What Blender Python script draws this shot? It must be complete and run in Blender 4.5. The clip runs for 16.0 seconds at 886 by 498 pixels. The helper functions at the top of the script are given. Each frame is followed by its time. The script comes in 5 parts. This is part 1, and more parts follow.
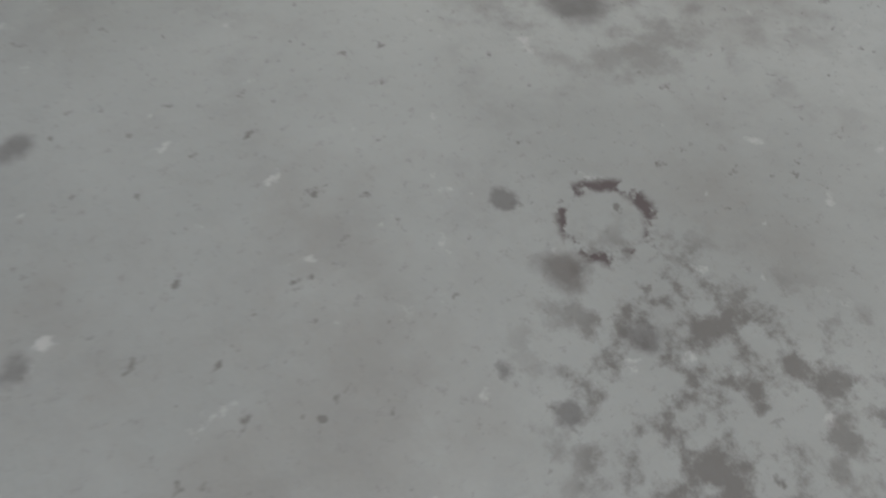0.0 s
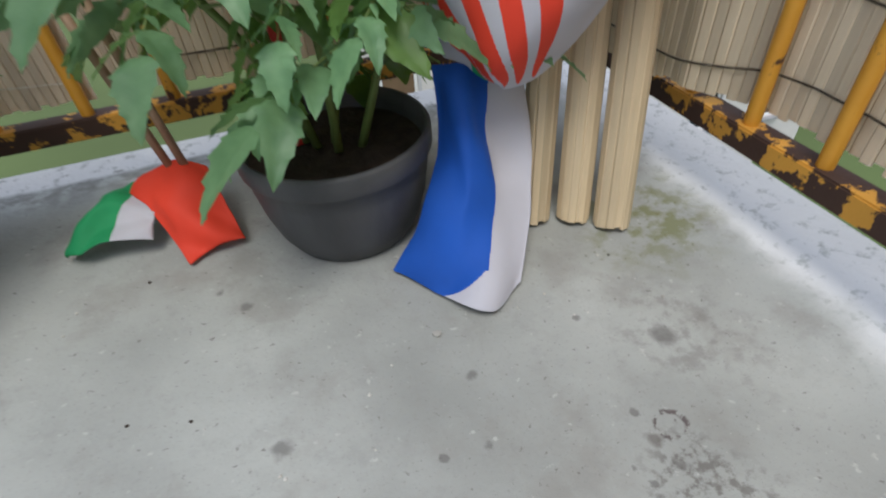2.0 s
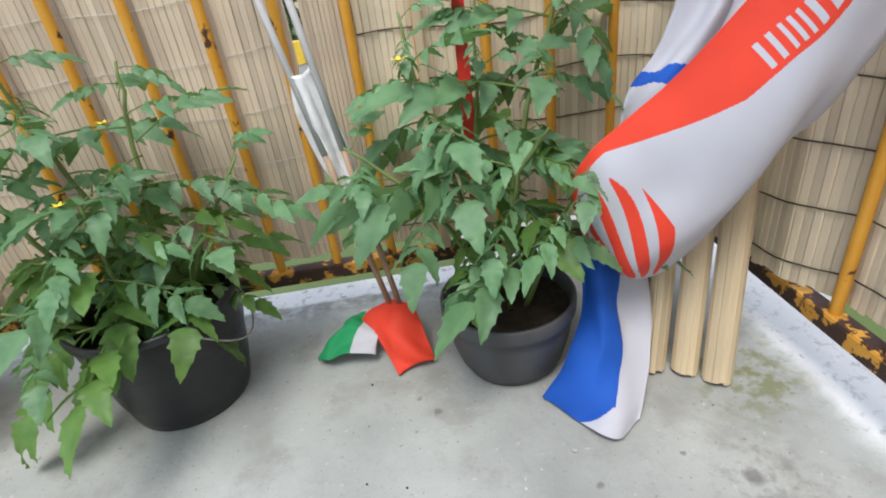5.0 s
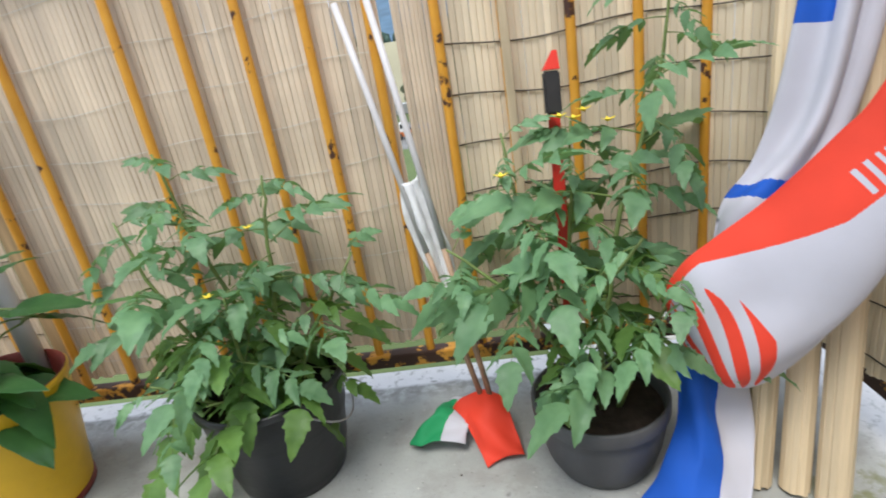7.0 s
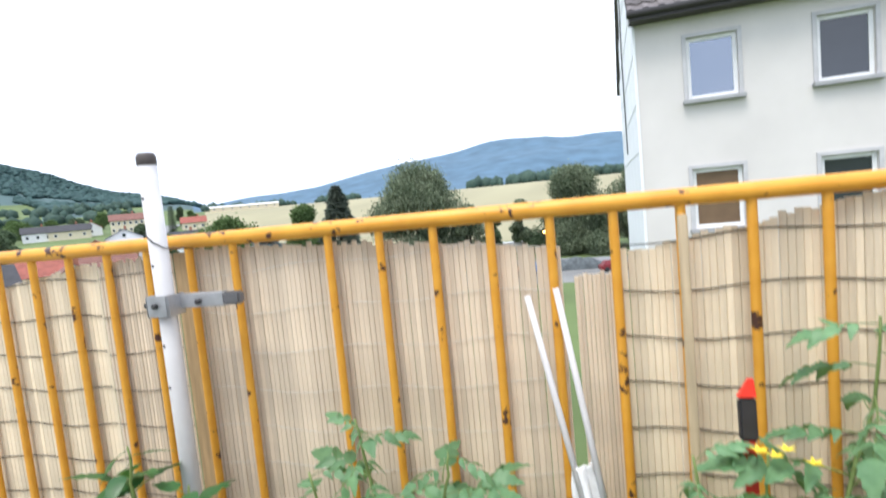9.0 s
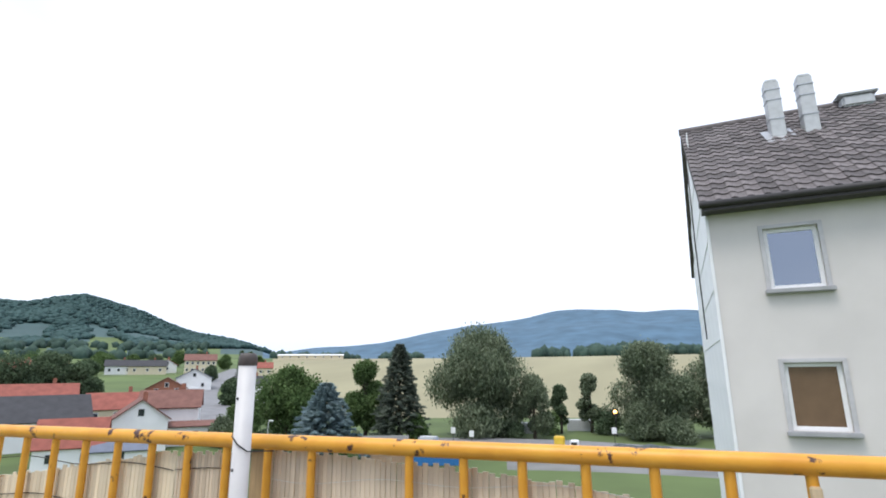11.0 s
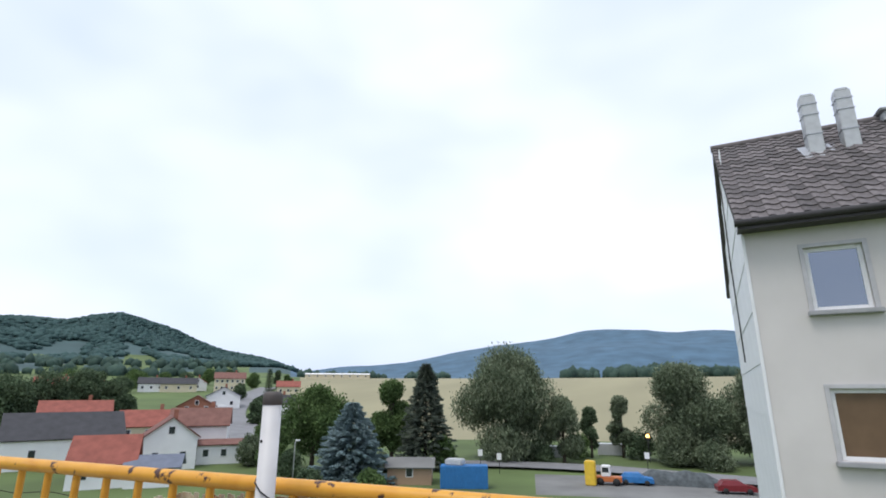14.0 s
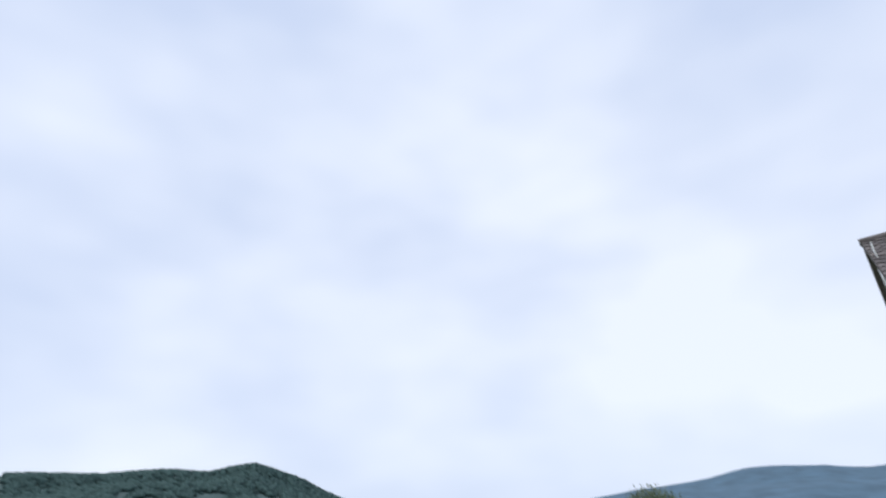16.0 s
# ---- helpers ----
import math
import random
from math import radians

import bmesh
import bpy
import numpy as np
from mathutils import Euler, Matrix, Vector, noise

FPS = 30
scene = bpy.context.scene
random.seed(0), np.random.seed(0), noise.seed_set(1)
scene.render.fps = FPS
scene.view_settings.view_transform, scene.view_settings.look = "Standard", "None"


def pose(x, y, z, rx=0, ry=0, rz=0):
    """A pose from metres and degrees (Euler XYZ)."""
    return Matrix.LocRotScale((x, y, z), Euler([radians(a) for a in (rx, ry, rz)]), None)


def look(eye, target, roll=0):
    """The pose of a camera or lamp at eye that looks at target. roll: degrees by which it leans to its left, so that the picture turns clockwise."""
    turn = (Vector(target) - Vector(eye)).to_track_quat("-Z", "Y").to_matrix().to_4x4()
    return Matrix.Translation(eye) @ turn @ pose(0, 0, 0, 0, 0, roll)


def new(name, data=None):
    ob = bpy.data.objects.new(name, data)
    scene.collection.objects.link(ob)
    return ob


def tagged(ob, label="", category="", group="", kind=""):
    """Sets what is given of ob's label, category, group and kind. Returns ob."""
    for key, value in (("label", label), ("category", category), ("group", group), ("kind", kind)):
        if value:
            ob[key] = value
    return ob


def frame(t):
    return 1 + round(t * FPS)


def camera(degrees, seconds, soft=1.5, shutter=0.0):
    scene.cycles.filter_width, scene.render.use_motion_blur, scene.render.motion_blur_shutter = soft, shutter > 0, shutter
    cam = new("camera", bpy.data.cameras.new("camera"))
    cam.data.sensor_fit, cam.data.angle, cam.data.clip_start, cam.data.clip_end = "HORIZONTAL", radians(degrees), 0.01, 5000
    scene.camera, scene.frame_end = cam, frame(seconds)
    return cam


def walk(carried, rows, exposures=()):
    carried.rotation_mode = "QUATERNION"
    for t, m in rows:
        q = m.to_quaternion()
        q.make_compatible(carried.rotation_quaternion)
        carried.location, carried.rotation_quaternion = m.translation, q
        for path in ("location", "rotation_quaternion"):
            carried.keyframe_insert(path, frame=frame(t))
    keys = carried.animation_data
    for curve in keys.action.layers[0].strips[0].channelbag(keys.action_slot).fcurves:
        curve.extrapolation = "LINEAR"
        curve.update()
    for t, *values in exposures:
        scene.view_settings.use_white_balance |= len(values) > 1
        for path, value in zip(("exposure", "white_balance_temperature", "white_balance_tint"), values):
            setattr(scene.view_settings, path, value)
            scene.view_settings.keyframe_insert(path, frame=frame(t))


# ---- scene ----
cam = camera(80.6, 16.0, soft=1.8, shutter=0.4)
PATH = [
    (0, (-0.047, -0.681, 0.129), (0.526, 0.111, -1.616), 4.8),
    (0.5, (-0.068, -0.685, 0.167), (0.427, 0.276, -1.516), -2.1),
    (1, (-0.098, -0.732, 0.246), (0.164, 0.604, -1.219), -12.7),
    (1.5, (-0.157, -0.756, 0.345), (0.288, 0.588, -1.067), -4.2),
    (2, (-0.202, -0.804, 0.427), (0.23, 0.628, -0.9), -4.4),
    (2.5, (-0.225, -0.861, 0.48), (0.164, 0.676, -0.739), -5.1),
    (3, (-0.241, -0.906, 0.531), (0.082, 0.678, -0.648), -6.3),
    (3.5, (-0.25, -0.945, 0.579), (0.025, 0.691, -0.539), -6.9),
    (4, (-0.259, -0.953, 0.592), (-0.057, 0.732, -0.467), -7.9),
    (4.2, (-0.266, -0.949, 0.602), (-0.094, 0.745, -0.449), -8.0),
    (6.3, (-0.299, -0.984, 0.682), (-0.297, 0.858, -0.098), -8.2),
    (6.5, (-0.291, -0.985, 0.682), (-0.312, 0.871, -0.063), -8.5),
    (7, (-0.307, -0.99, 0.711), (-0.478, 0.875, 0.008), -9.5),
    (7.5, (-0.338, -0.997, 0.735), (-0.624, 0.869, 0.075), -9.9),
    (8, (-0.366, -1.002, 0.782), (-0.762, 0.891, 0.273), -8.6),
    (8.5, (-0.396, -1.015, 0.86), (-0.843, 0.904, 0.516), -7.0),
    (9, (-0.417, -1.009, 0.998), (-0.905, 0.923, 0.832), -5.5),
    (9.5, (-0.432, -1.011, 1.052), (-0.946, 0.917, 1.186), -3.1),
    (10, (-0.442, -1.026, 1.087), (-0.995, 0.867, 1.419), -2.4),
    (10.2, (-0.448, -1.027, 1.092), (-1.033, 0.848, 1.466), -1.9),
    (12.3, (-0.499, -1.007, 1.1600), (-1.204, 0.778, 1.7240), 0.1),
    (12.5, (-0.507, -0.999, 1.1610), (-1.184, 0.789, 1.7470), 0.6),
    (13, (-0.497, -1.011, 1.1640), (-1.188, 0.768, 1.7620), 0.1),
    (13.5, (-0.493, -1.019, 1.1570), (-1.224, 0.768, 1.6820), -0.1),
    (14, (-0.5110, -0.9650, 1.1606), (-1.2723, 0.8061, 1.6933), 0.0),
    (14.5, (-0.5290, -0.9110, 1.1642), (-1.3228, 0.8402, 1.7150), 0.0),
    (15, (-0.5530, -0.8390, 1.1690), (-1.4022, 0.8619, 1.7902), 0.0),
    (15.5, (-0.5710, -0.7850, 1.1726), (-1.5035, 0.8133, 1.9315), 0.0),
    (16, (-0.5830, -0.7490, 1.1750), (-1.6125, 0.6454, 2.1730), 0.0),
]
walk(cam, [(t, look(e, g, r)) for t, e, g, r in PATH],
     exposures=[(0, -0.05), (0.5, 0.05), (1.5, 0.2), (2.2, 0.5), (3.5, 0.68), (5, 0.92), (7.5, 1.0), (9, 1.25), (10, 1.05), (12.5, 0.45), (13.5, 0.42), (15, 0.30), (16, 0.17)])

# ---- sky and sun: a bright overcast evening ----
world = bpy.data.worlds.new("sky")
scene.world = world
world.use_nodes = True
wn, wl = world.node_tree.nodes, world.node_tree.links
bg = wn["Background"]
sky = wn.new("ShaderNodeTexSky")
sky.sky_type = 'NISHITA'
sky.sun_disc = False
sky.sun_elevation = radians(65)
sky.sun_rotation = radians(200)
wtc = wn.new("ShaderNodeTexCoord")
wmap = wn.new("ShaderNodeMapping")
wmap.inputs["Scale"].default_value = (1.3, 1.3, 2.6)
wnoise = wn.new("ShaderNodeTexNoise")
wnoise.inputs["Scale"].default_value = 1.3
wnoise.inputs["Detail"].default_value = 3
wnoise.inputs["Roughness"].default_value = 0.5
wramp = wn.new("ShaderNodeValToRGB")
wramp.color_ramp.elements[0].position = 0.36
wramp.color_ramp.elements[0].color = (5.9, 6.8, 8.8, 1)
wramp.color_ramp.elements[1].position = 0.66
wramp.color_ramp.elements[1].color = (8.3, 8.9, 10.2, 1)
wmix = wn.new("ShaderNodeMixRGB")
wmix.inputs["Fac"].default_value = 0.9
wl.new(wtc.outputs["Generated"], wmap.inputs["Vector"])
wl.new(wmap.outputs["Vector"], wnoise.inputs["Vector"])
wl.new(wnoise.outputs["Fac"], wramp.inputs["Fac"])
wl.new(sky.outputs["Color"], wmix.inputs["Color1"])
wl.new(wramp.outputs["Color"], wmix.inputs["Color2"])
wl.new(wmix.outputs["Color"], bg.inputs["Color"])
bg.inputs["Strength"].default_value = 0.1

sun = new("sun", bpy.data.lights.new("sun", 'SUN'))
sun.data.energy, sun.data.angle, sun.data.color = 1.5, radians(25), (1.0, 0.96, 0.90)
sun.matrix_world = look((0, 0, 30), (2.0, 5.0, 18))


# ---- materials ----
def mat(name, col, rough=0.6, metal=0.0, var=0.25, scale=20.0, bump=0.15, bscale=80.0, col2=None, per=0.0, spec=0.4, trans=0.0, stretch=(1, 1, 1)):
    """A surface with colour variation at two scales, grain in relief and, with per, a shade of its own for each piece."""
    m = bpy.data.materials.new(name)
    m.use_nodes = True
    n, l = m.node_tree.nodes, m.node_tree.links
    b = n["Principled BSDF"]
    b.inputs["Roughness"].default_value = rough
    b.inputs["Metallic"].default_value = metal
    b.inputs["Specular IOR Level"].default_value = spec
    tc = n.new("ShaderNodeTexCoord")
    mp = n.new("ShaderNodeMapping")
    mp.inputs["Scale"].default_value = stretch
    l.new(tc.outputs["Object"], mp.inputs["Vector"])
    a = n.new("ShaderNodeTexNoise")
    a.inputs["Scale"].default_value = scale
    a.inputs["Detail"].default_value = 6
    f = n.new("ShaderNodeTexNoise")
    f.inputs["Scale"].default_value = bscale
    f.inputs["Detail"].default_value = 4
    l.new(mp.outputs["Vector"], a.inputs["Vector"])
    l.new(mp.outputs["Vector"], f.inputs["Vector"])
    r = n.new("ShaderNodeValToRGB")
    c2 = col2 or tuple(c * (1 - var) for c in col)
    r.color_ramp.elements[0].position, r.color_ramp.elements[1].position = 0.32, 0.68
    r.color_ramp.elements[0].color, r.color_ramp.elements[1].color = (*c2, 1), (*col, 1)
    l.new(a.outputs["Fac"], r.inputs["Fac"])
    out = r.outputs["Color"]
    if per:
        oi = n.new("ShaderNodeObjectInfo")
        mr = n.new("ShaderNodeMapRange")
        mr.inputs["To Min"].default_value, mr.inputs["To Max"].default_value = 1 - per, 1 + per
        l.new(oi.outputs["Random"], mr.inputs["Value"])
        hv = n.new("ShaderNodeHueSaturation")
        l.new(mr.outputs["Result"], hv.inputs["Value"])
        l.new(out, hv.inputs["Color"])
        out = hv.outputs["Color"]
    l.new(out, b.inputs["Base Color"])
    if bump:
        bp = n.new("ShaderNodeBump")
        bp.inputs["Strength"].default_value = bump
        bp.inputs["Distance"].default_value = 0.3 / bscale
        l.new(f.outputs["Fac"], bp.inputs["Height"])
        l.new(bp.outputs["Normal"], b.inputs["Normal"])
    if trans:
        b.inputs["Transmission Weight"].default_value = trans
    return m


def worn(name, paint, under, amount, scale, rough=0.5, paint2=None):
    """Paint that has come off in patches."""
    m = mat(name, paint, rough, var=0.18, scale=14, bump=0.2, bscale=120, col2=paint2)
    n, l = m.node_tree.nodes, m.node_tree.links
    b = n["Principled BSDF"]
    base = b.inputs["Base Color"].links[0].from_socket
    no = n.new("ShaderNodeTexNoise")
    no.inputs["Scale"].default_value = scale
    no.inputs["Detail"].default_value = 8
    no.inputs["Roughness"].default_value = 0.6
    ge = n.new("ShaderNodeNewGeometry")
    l.new(ge.outputs["Position"], no.inputs["Vector"])
    rp = n.new("ShaderNodeValToRGB")
    rp.color_ramp.elements[0].position, rp.color_ramp.elements[1].position = amount, amount + 0.03
    l.new(no.outputs["Fac"], rp.inputs["Fac"])
    mx = n.new("ShaderNodeMixRGB")
    l.new(rp.outputs["Color"], mx.inputs["Fac"])
    l.new(base, mx.inputs["Color2"])
    mx.inputs["Color1"].default_value = (*under, 1)
    l.new(mx.outputs["Color"], b.inputs["Base Color"])
    return m


def leafmat(name, col, col2, rough=0.45, glow=0.25):
    """Leaves: two greens, a shade for each leaf, and some light through the blade."""
    m = mat(name, col, rough, col2=col2, scale=30, bump=0.25, bscale=160, per=0.22, spec=0.35)
    n, l = m.node_tree.nodes, m.node_tree.links
    b = n["Principled BSDF"]
    t = n.new("ShaderNodeBsdfTranslucent")
    t.inputs["Color"].default_value = (col[0] * 1.5, col[1] * 1.5, col[2] * 0.8, 1)
    mx = n.new("ShaderNodeMixShader")
    mx.inputs["Fac"].default_value = glow
    l.new(b.outputs["BSDF"], mx.inputs[1])
    l.new(t.outputs["BSDF"], mx.inputs[2])
    l.new(mx.outputs["Shader"], n["Material Output"].inputs["Surface"])
    return m


def concrete_mat():
    """Worn balcony concrete: grey with dark specks, a ring-shaped stain, moss and whitewash along the outer edges."""
    m = mat("balcony_concrete", (0.445, 0.462, 0.44), 0.85, var=0.36, scale=4, bump=0.35, bscale=70, spec=0.2)
    n, l = m.node_tree.nodes, m.node_tree.links
    b = n["Principled BSDF"]
    col = b.inputs["Base Color"].links[0].from_socket
    ge = n.new("ShaderNodeNewGeometry")
    pos = ge.outputs["Position"]

    def math_(op, a, c=None):
        k = n.new("ShaderNodeMath")
        k.operation = op
        for i, v in enumerate((a, c)):
            if v is None:
                continue
            if isinstance(v, (int, float)):
                k.inputs[i].default_value = v
            else:
                l.new(v, k.inputs[i])
        return k.outputs[0]

    def noise_(scale, detail=6, rough=0.6):
        k = n.new("ShaderNodeTexNoise")
        k.inputs["Scale"].default_value, k.inputs["Detail"].default_value, k.inputs["Roughness"].default_value = scale, detail, rough
        l.new(pos, k.inputs["Vector"])
        return k.outputs["Fac"]

    def step_(v, lo, hi):
        k = n.new("ShaderNodeMapRange")
        k.interpolation_type = 'SMOOTHSTEP'
        k.inputs["From Min"].default_value, k.inputs["From Max"].default_value = lo, hi
        l.new(v, k.inputs["Value"])
        return k.outputs["Result"]

    def over(fac, colour):
        nonlocal col
        k = n.new("ShaderNodeMixRGB")
        l.new(fac, k.inputs["Fac"])
        l.new(col, k.inputs["Color1"])
        k.inputs["Color2"].default_value = (*colour, 1)
        col = k.outputs["Color"]

    sp = n.new("ShaderNodeSeparateXYZ")
    l.new(pos, sp.inputs["Vector"])
    x, y = sp.outputs["X"], sp.outputs["Y"]

    def spot(cx, cy, r0, r1, wob=0.03, ws=40):
        dx, dy = math_('SUBTRACT', x, cx), math_('SUBTRACT', y, cy)
        d = math_('SQRT', math_('ADD', math_('MULTIPLY', dx, dx), math_('MULTIPLY', dy, dy)))
        d = math_('ADD', d, math_('MULTIPLY', math_('SUBTRACT', noise_(ws), 0.5), wob))
        return math_('SUBTRACT', 1.0, step_(d, r0, r1))

    over(math_('MULTIPLY', step_(noise_(9), 0.50, 0.68), 0.5), (0.24, 0.23, 0.21))
    over(math_('MULTIPLY', step_(noise_(120, 3), 0.635, 0.735), 0.65), (0.12, 0.11, 0.10))
    over(math_('MULTIPLY', step_(noise_(260, 4, 0.7), 0.55, 0.75), 0.5), (0.20, 0.195, 0.185))
    over(math_('MULTIPLY', step_(noise_(22, 7, 0.7), 0.52, 0.68), 0.3), (0.25, 0.25, 0.24))
    over(math_('MULTIPLY', step_(noise_(70, 4), 0.635, 0.72), 0.5), (0.55, 0.55, 0.53))
    # patches of grime where the stains gather
    gr = math_('MULTIPLY', spot(0.035, -0.692, 0.02, 0.07, 0.10, 18), step_(noise_(80, 5), 0.46, 0.62))
    over(math_('MULTIPLY', gr, 0.75), (0.13, 0.12, 0.11))
    gr = math_('MULTIPLY', spot(0.12, -0.567, 0.02, 0.10, 0.15, 12), step_(noise_(45, 5), 0.45, 0.65))
    over(math_('MULTIPLY', gr, 0.5), (0.17, 0.16, 0.15))
    ring = math_('MULTIPLY', spot(0.043, -0.639, 0.0145, 0.018, 0.012, 70), math_('SUBTRACT', 1.0, spot(0.043, -0.639, 0.0095, 0.013, 0.012, 70)))
    over(math_('MULTIPLY', math_('MULTIPLY', ring, step_(noise_(70, 4), 0.46, 0.54)), 0.9), (0.10, 0.08, 0.08))
    over(math_('MULTIPLY', spot(0.020, -0.645, 0.002, 0.009, 0.018, 60), 0.8), (0.15, 0.14, 0.13))
    for cx, cy, r in ((-0.098, -0.526, 0.008), (0.030, -0.501, 0.006), (-0.010, -0.660, 0.0035), (-0.002, -0.678, 0.004), (0.098, -0.555, 0.018), (0.027, -0.672, 0.007), (-0.111, -0.599, 0.006), (-0.152, -0.595, 0.005), (-0.282, -0.535, 0.013), (-0.327, -0.312, 0.006), (-0.30, -0.347, 0.009), (0.02, -0.617, 0.005)):
        over(math_('MULTIPLY', spot(cx, cy, r * 0.3, r * 1.0, 0.016, 70), 0.7), (0.14, 0.135, 0.13))
    # moss in the corner by the bundles
    over(math_('MULTIPLY', math_('MULTIPLY', spot(0.20, -0.387, 0.03, 0.13, 0.1, 14), step_(noise_(30, 5), 0.42, 0.6)), 0.75), (0.16, 0.17, 0.06))
    # dark mottled strip and whitewash along the edges
    w = math_('MULTIPLY', math_('SUBTRACT', noise_(16, 6), 0.5), 0.09)
    over(math_('MULTIPLY', math_('MULTIPLY', step_(math_('ADD', y, w), -0.05, 0.01), step_(noise_(40, 6), 0.35, 0.6)), 0.7), (0.15, 0.145, 0.13))
    wx = step_(math_('ADD', x, math_('MULTIPLY', w, 0.8)), 0.250, 0.310)
    wy = step_(math_('ADD', y, math_('MULTIPLY', w, 0.3)), 0.022, 0.036)
    white = math_('MULTIPLY', math_('MAXIMUM', wx, wy), math_('SUBTRACT', 1.0, math_('MULTIPLY', step_(noise_(45, 7, 0.7), 0.52, 0.66), 0.85)))
    over(white, (0.66, 0.66, 0.65))
    l.new(col, b.inputs["Base Color"])
    return m


M_FLOOR = concrete_mat()
M_ORANGE = worn("orange_paint", (0.72, 0.36, 0.045), (0.07, 0.03, 0.02), 0.365, 22, 0.4, (0.62, 0.28, 0.03))
M_RUST = worn("rusted_orange_paint", (0.66, 0.33, 0.05), (0.055, 0.028, 0.02), 0.53, 30, 0.7)
M_REED = mat("reed", (0.83, 0.71, 0.52), 0.6, var=0.28, scale=8, bump=0.3, bscale=200, per=0.16, stretch=(6, 6, 0.6))
M_REED_GREY = mat("weathered_reed", (0.75, 0.625, 0.475), 0.7, var=0.3, scale=8, bump=0.3, bscale=200, per=0.14, stretch=(6, 6, 0.6))
M_REED_FRESH = mat("fresh_reed", (0.72, 0.58, 0.38), 0.55, var=0.3, scale=10, bump=0.3, bscale=200, per=0.15, stretch=(6, 6, 0.5))
M_WIRE = mat("dark_wire", (0.07, 0.06, 0.05), 0.6, 0.6)
M_THREAD = mat("nylon_thread", (0.75, 0.74, 0.70), 0.35)
M_WOOD = mat("brown_wood", (0.48, 0.32, 0.21), 0.6, var=0.4, scale=12, stretch=(8, 8, 1))
M_PLANK = mat("plank_wood", (0.46, 0.32, 0.17), 0.6, var=0.35, scale=10, stretch=(10, 10, 1))
M_WHITE = mat("white_paint", (0.64, 0.63, 0.63), 0.45, var=0.2, scale=8, bump=0.1)
M_PLASTIC_WRAP = mat("white_film", (0.82, 0.83, 0.84), 0.2, var=0.15, scale=40, bump=0.5, bscale=60, spec=0.6)
M_STEEL = mat("galvanised_steel", (0.52, 0.53, 0.55), 0.45, 0.7, var=0.25, scale=30)
M_DARK = mat("dark_plastic", (0.035, 0.035, 0.037), 0.4, var=0.3, scale=25, bump=0.1)
M_GREYPOT = mat("grey_pot", (0.095, 0.098, 0.105), 0.6, var=0.35, scale=18, bump=0.2, stretch=(1, 1, 0.3))
M_BLACKPOT = mat("black_pot", (0.028, 0.029, 0.031), 0.35, var=0.35, scale=14, bump=0.1)
M_YELLOW = mat("yellow_pot", (0.80, 0.48, 0.02), 0.4, var=0.18, scale=12, bump=0.1)
M_POTRED = mat("dark_red_clay", (0.22, 0.035, 0.025), 0.6, var=0.3, scale=20)
M_TERRA = mat("terracotta", (0.36, 0.12, 0.06), 0.8, var=0.3, scale=20)
M_SOIL = mat("soil", (0.045, 0.03, 0.022), 0.95, var=0.5, scale=60, bump=0.9, bscale=90)
M_TOMATO = leafmat("tomato_leaf", (0.175, 0.32, 0.16), (0.095, 0.205, 0.10))
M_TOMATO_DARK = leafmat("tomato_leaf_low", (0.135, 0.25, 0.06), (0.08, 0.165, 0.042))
M_PEPPER = leafmat("pepper_leaf", (0.055, 0.15, 0.045), (0.035, 0.10, 0.035), 0.32)
M_STEM = mat("green_stem", (0.17, 0.24, 0.07), 0.6, var=0.3, scale=30)
M_FLOWER = mat("yellow_petal", (0.85, 0.66, 0.05), 0.6)
M_TOMFRUIT = mat("green_tomato_skin", (0.25, 0.36, 0.08), 0.25, var=0.15)
M_REDPLASTIC = mat("red_plastic", (0.62, 0.035, 0.025), 0.4, var=0.15, scale=10)
M_BLUECLOTH = mat("blue_cloth", (0.006, 0.088, 0.47), 0.75, var=0.2, scale=12, bump=0.3, bscale=500)
M_WHITECLOTH = mat("white_cloth", (0.51, 0.51, 0.57), 0.75, var=0.08, scale=12, bump=0.3, bscale=500)
M_REDCLOTH = mat("red_cloth", (0.78, 0.055, 0.025), 0.7, var=0.15, scale=12, bump=0.3, bscale=500)
M_GREENCLOTH = mat("green_cloth", (0.015, 0.30, 0.11), 0.75, var=0.2, scale=12, bump=0.3, bscale=500)
M_STONE = mat("pale_stone", (0.55, 0.54, 0.50), 0.9, per=0.3)
M_HOUSEWALL = mat("rough_render", (0.62, 0.60, 0.55), 0.9, var=0.12, scale=3, bump=0.5, bscale=120)


# ---- building helpers ----
def mesh_of(name, verts, faces, mats, idx=None, smooth=False):
    me = bpy.data.meshes.new(name)
    me.from_pydata([tuple(v) for v in verts], [], [tuple(f) for f in faces])
    for m in (mats if isinstance(mats, (list, tuple)) else [mats]):
        me.materials.append(m)
    if idx is not None:
        me.polygons.foreach_set("material_index", np.array(idx, dtype=np.int32))
    if smooth:
        me.polygons.foreach_set("use_smooth", np.ones(len(me.polygons), dtype=bool))
    me.update()
    return me


def child(name, me, parent=None, label="", m=None):
    o = new(name, me)
    if m is not None:
        o.matrix_basis = m
    if parent is not None:
        o.parent = parent
    if label:
        tagged(o, label)
    return o


def empty(name, label, category, at=(0, 0, 0), group="", kind="", m=None):
    o = new(name)
    o.empty_display_size = 0.05
    o.matrix_basis = m if m is not None else Matrix.Translation(at)
    return tagged(o, label, category, group, kind)


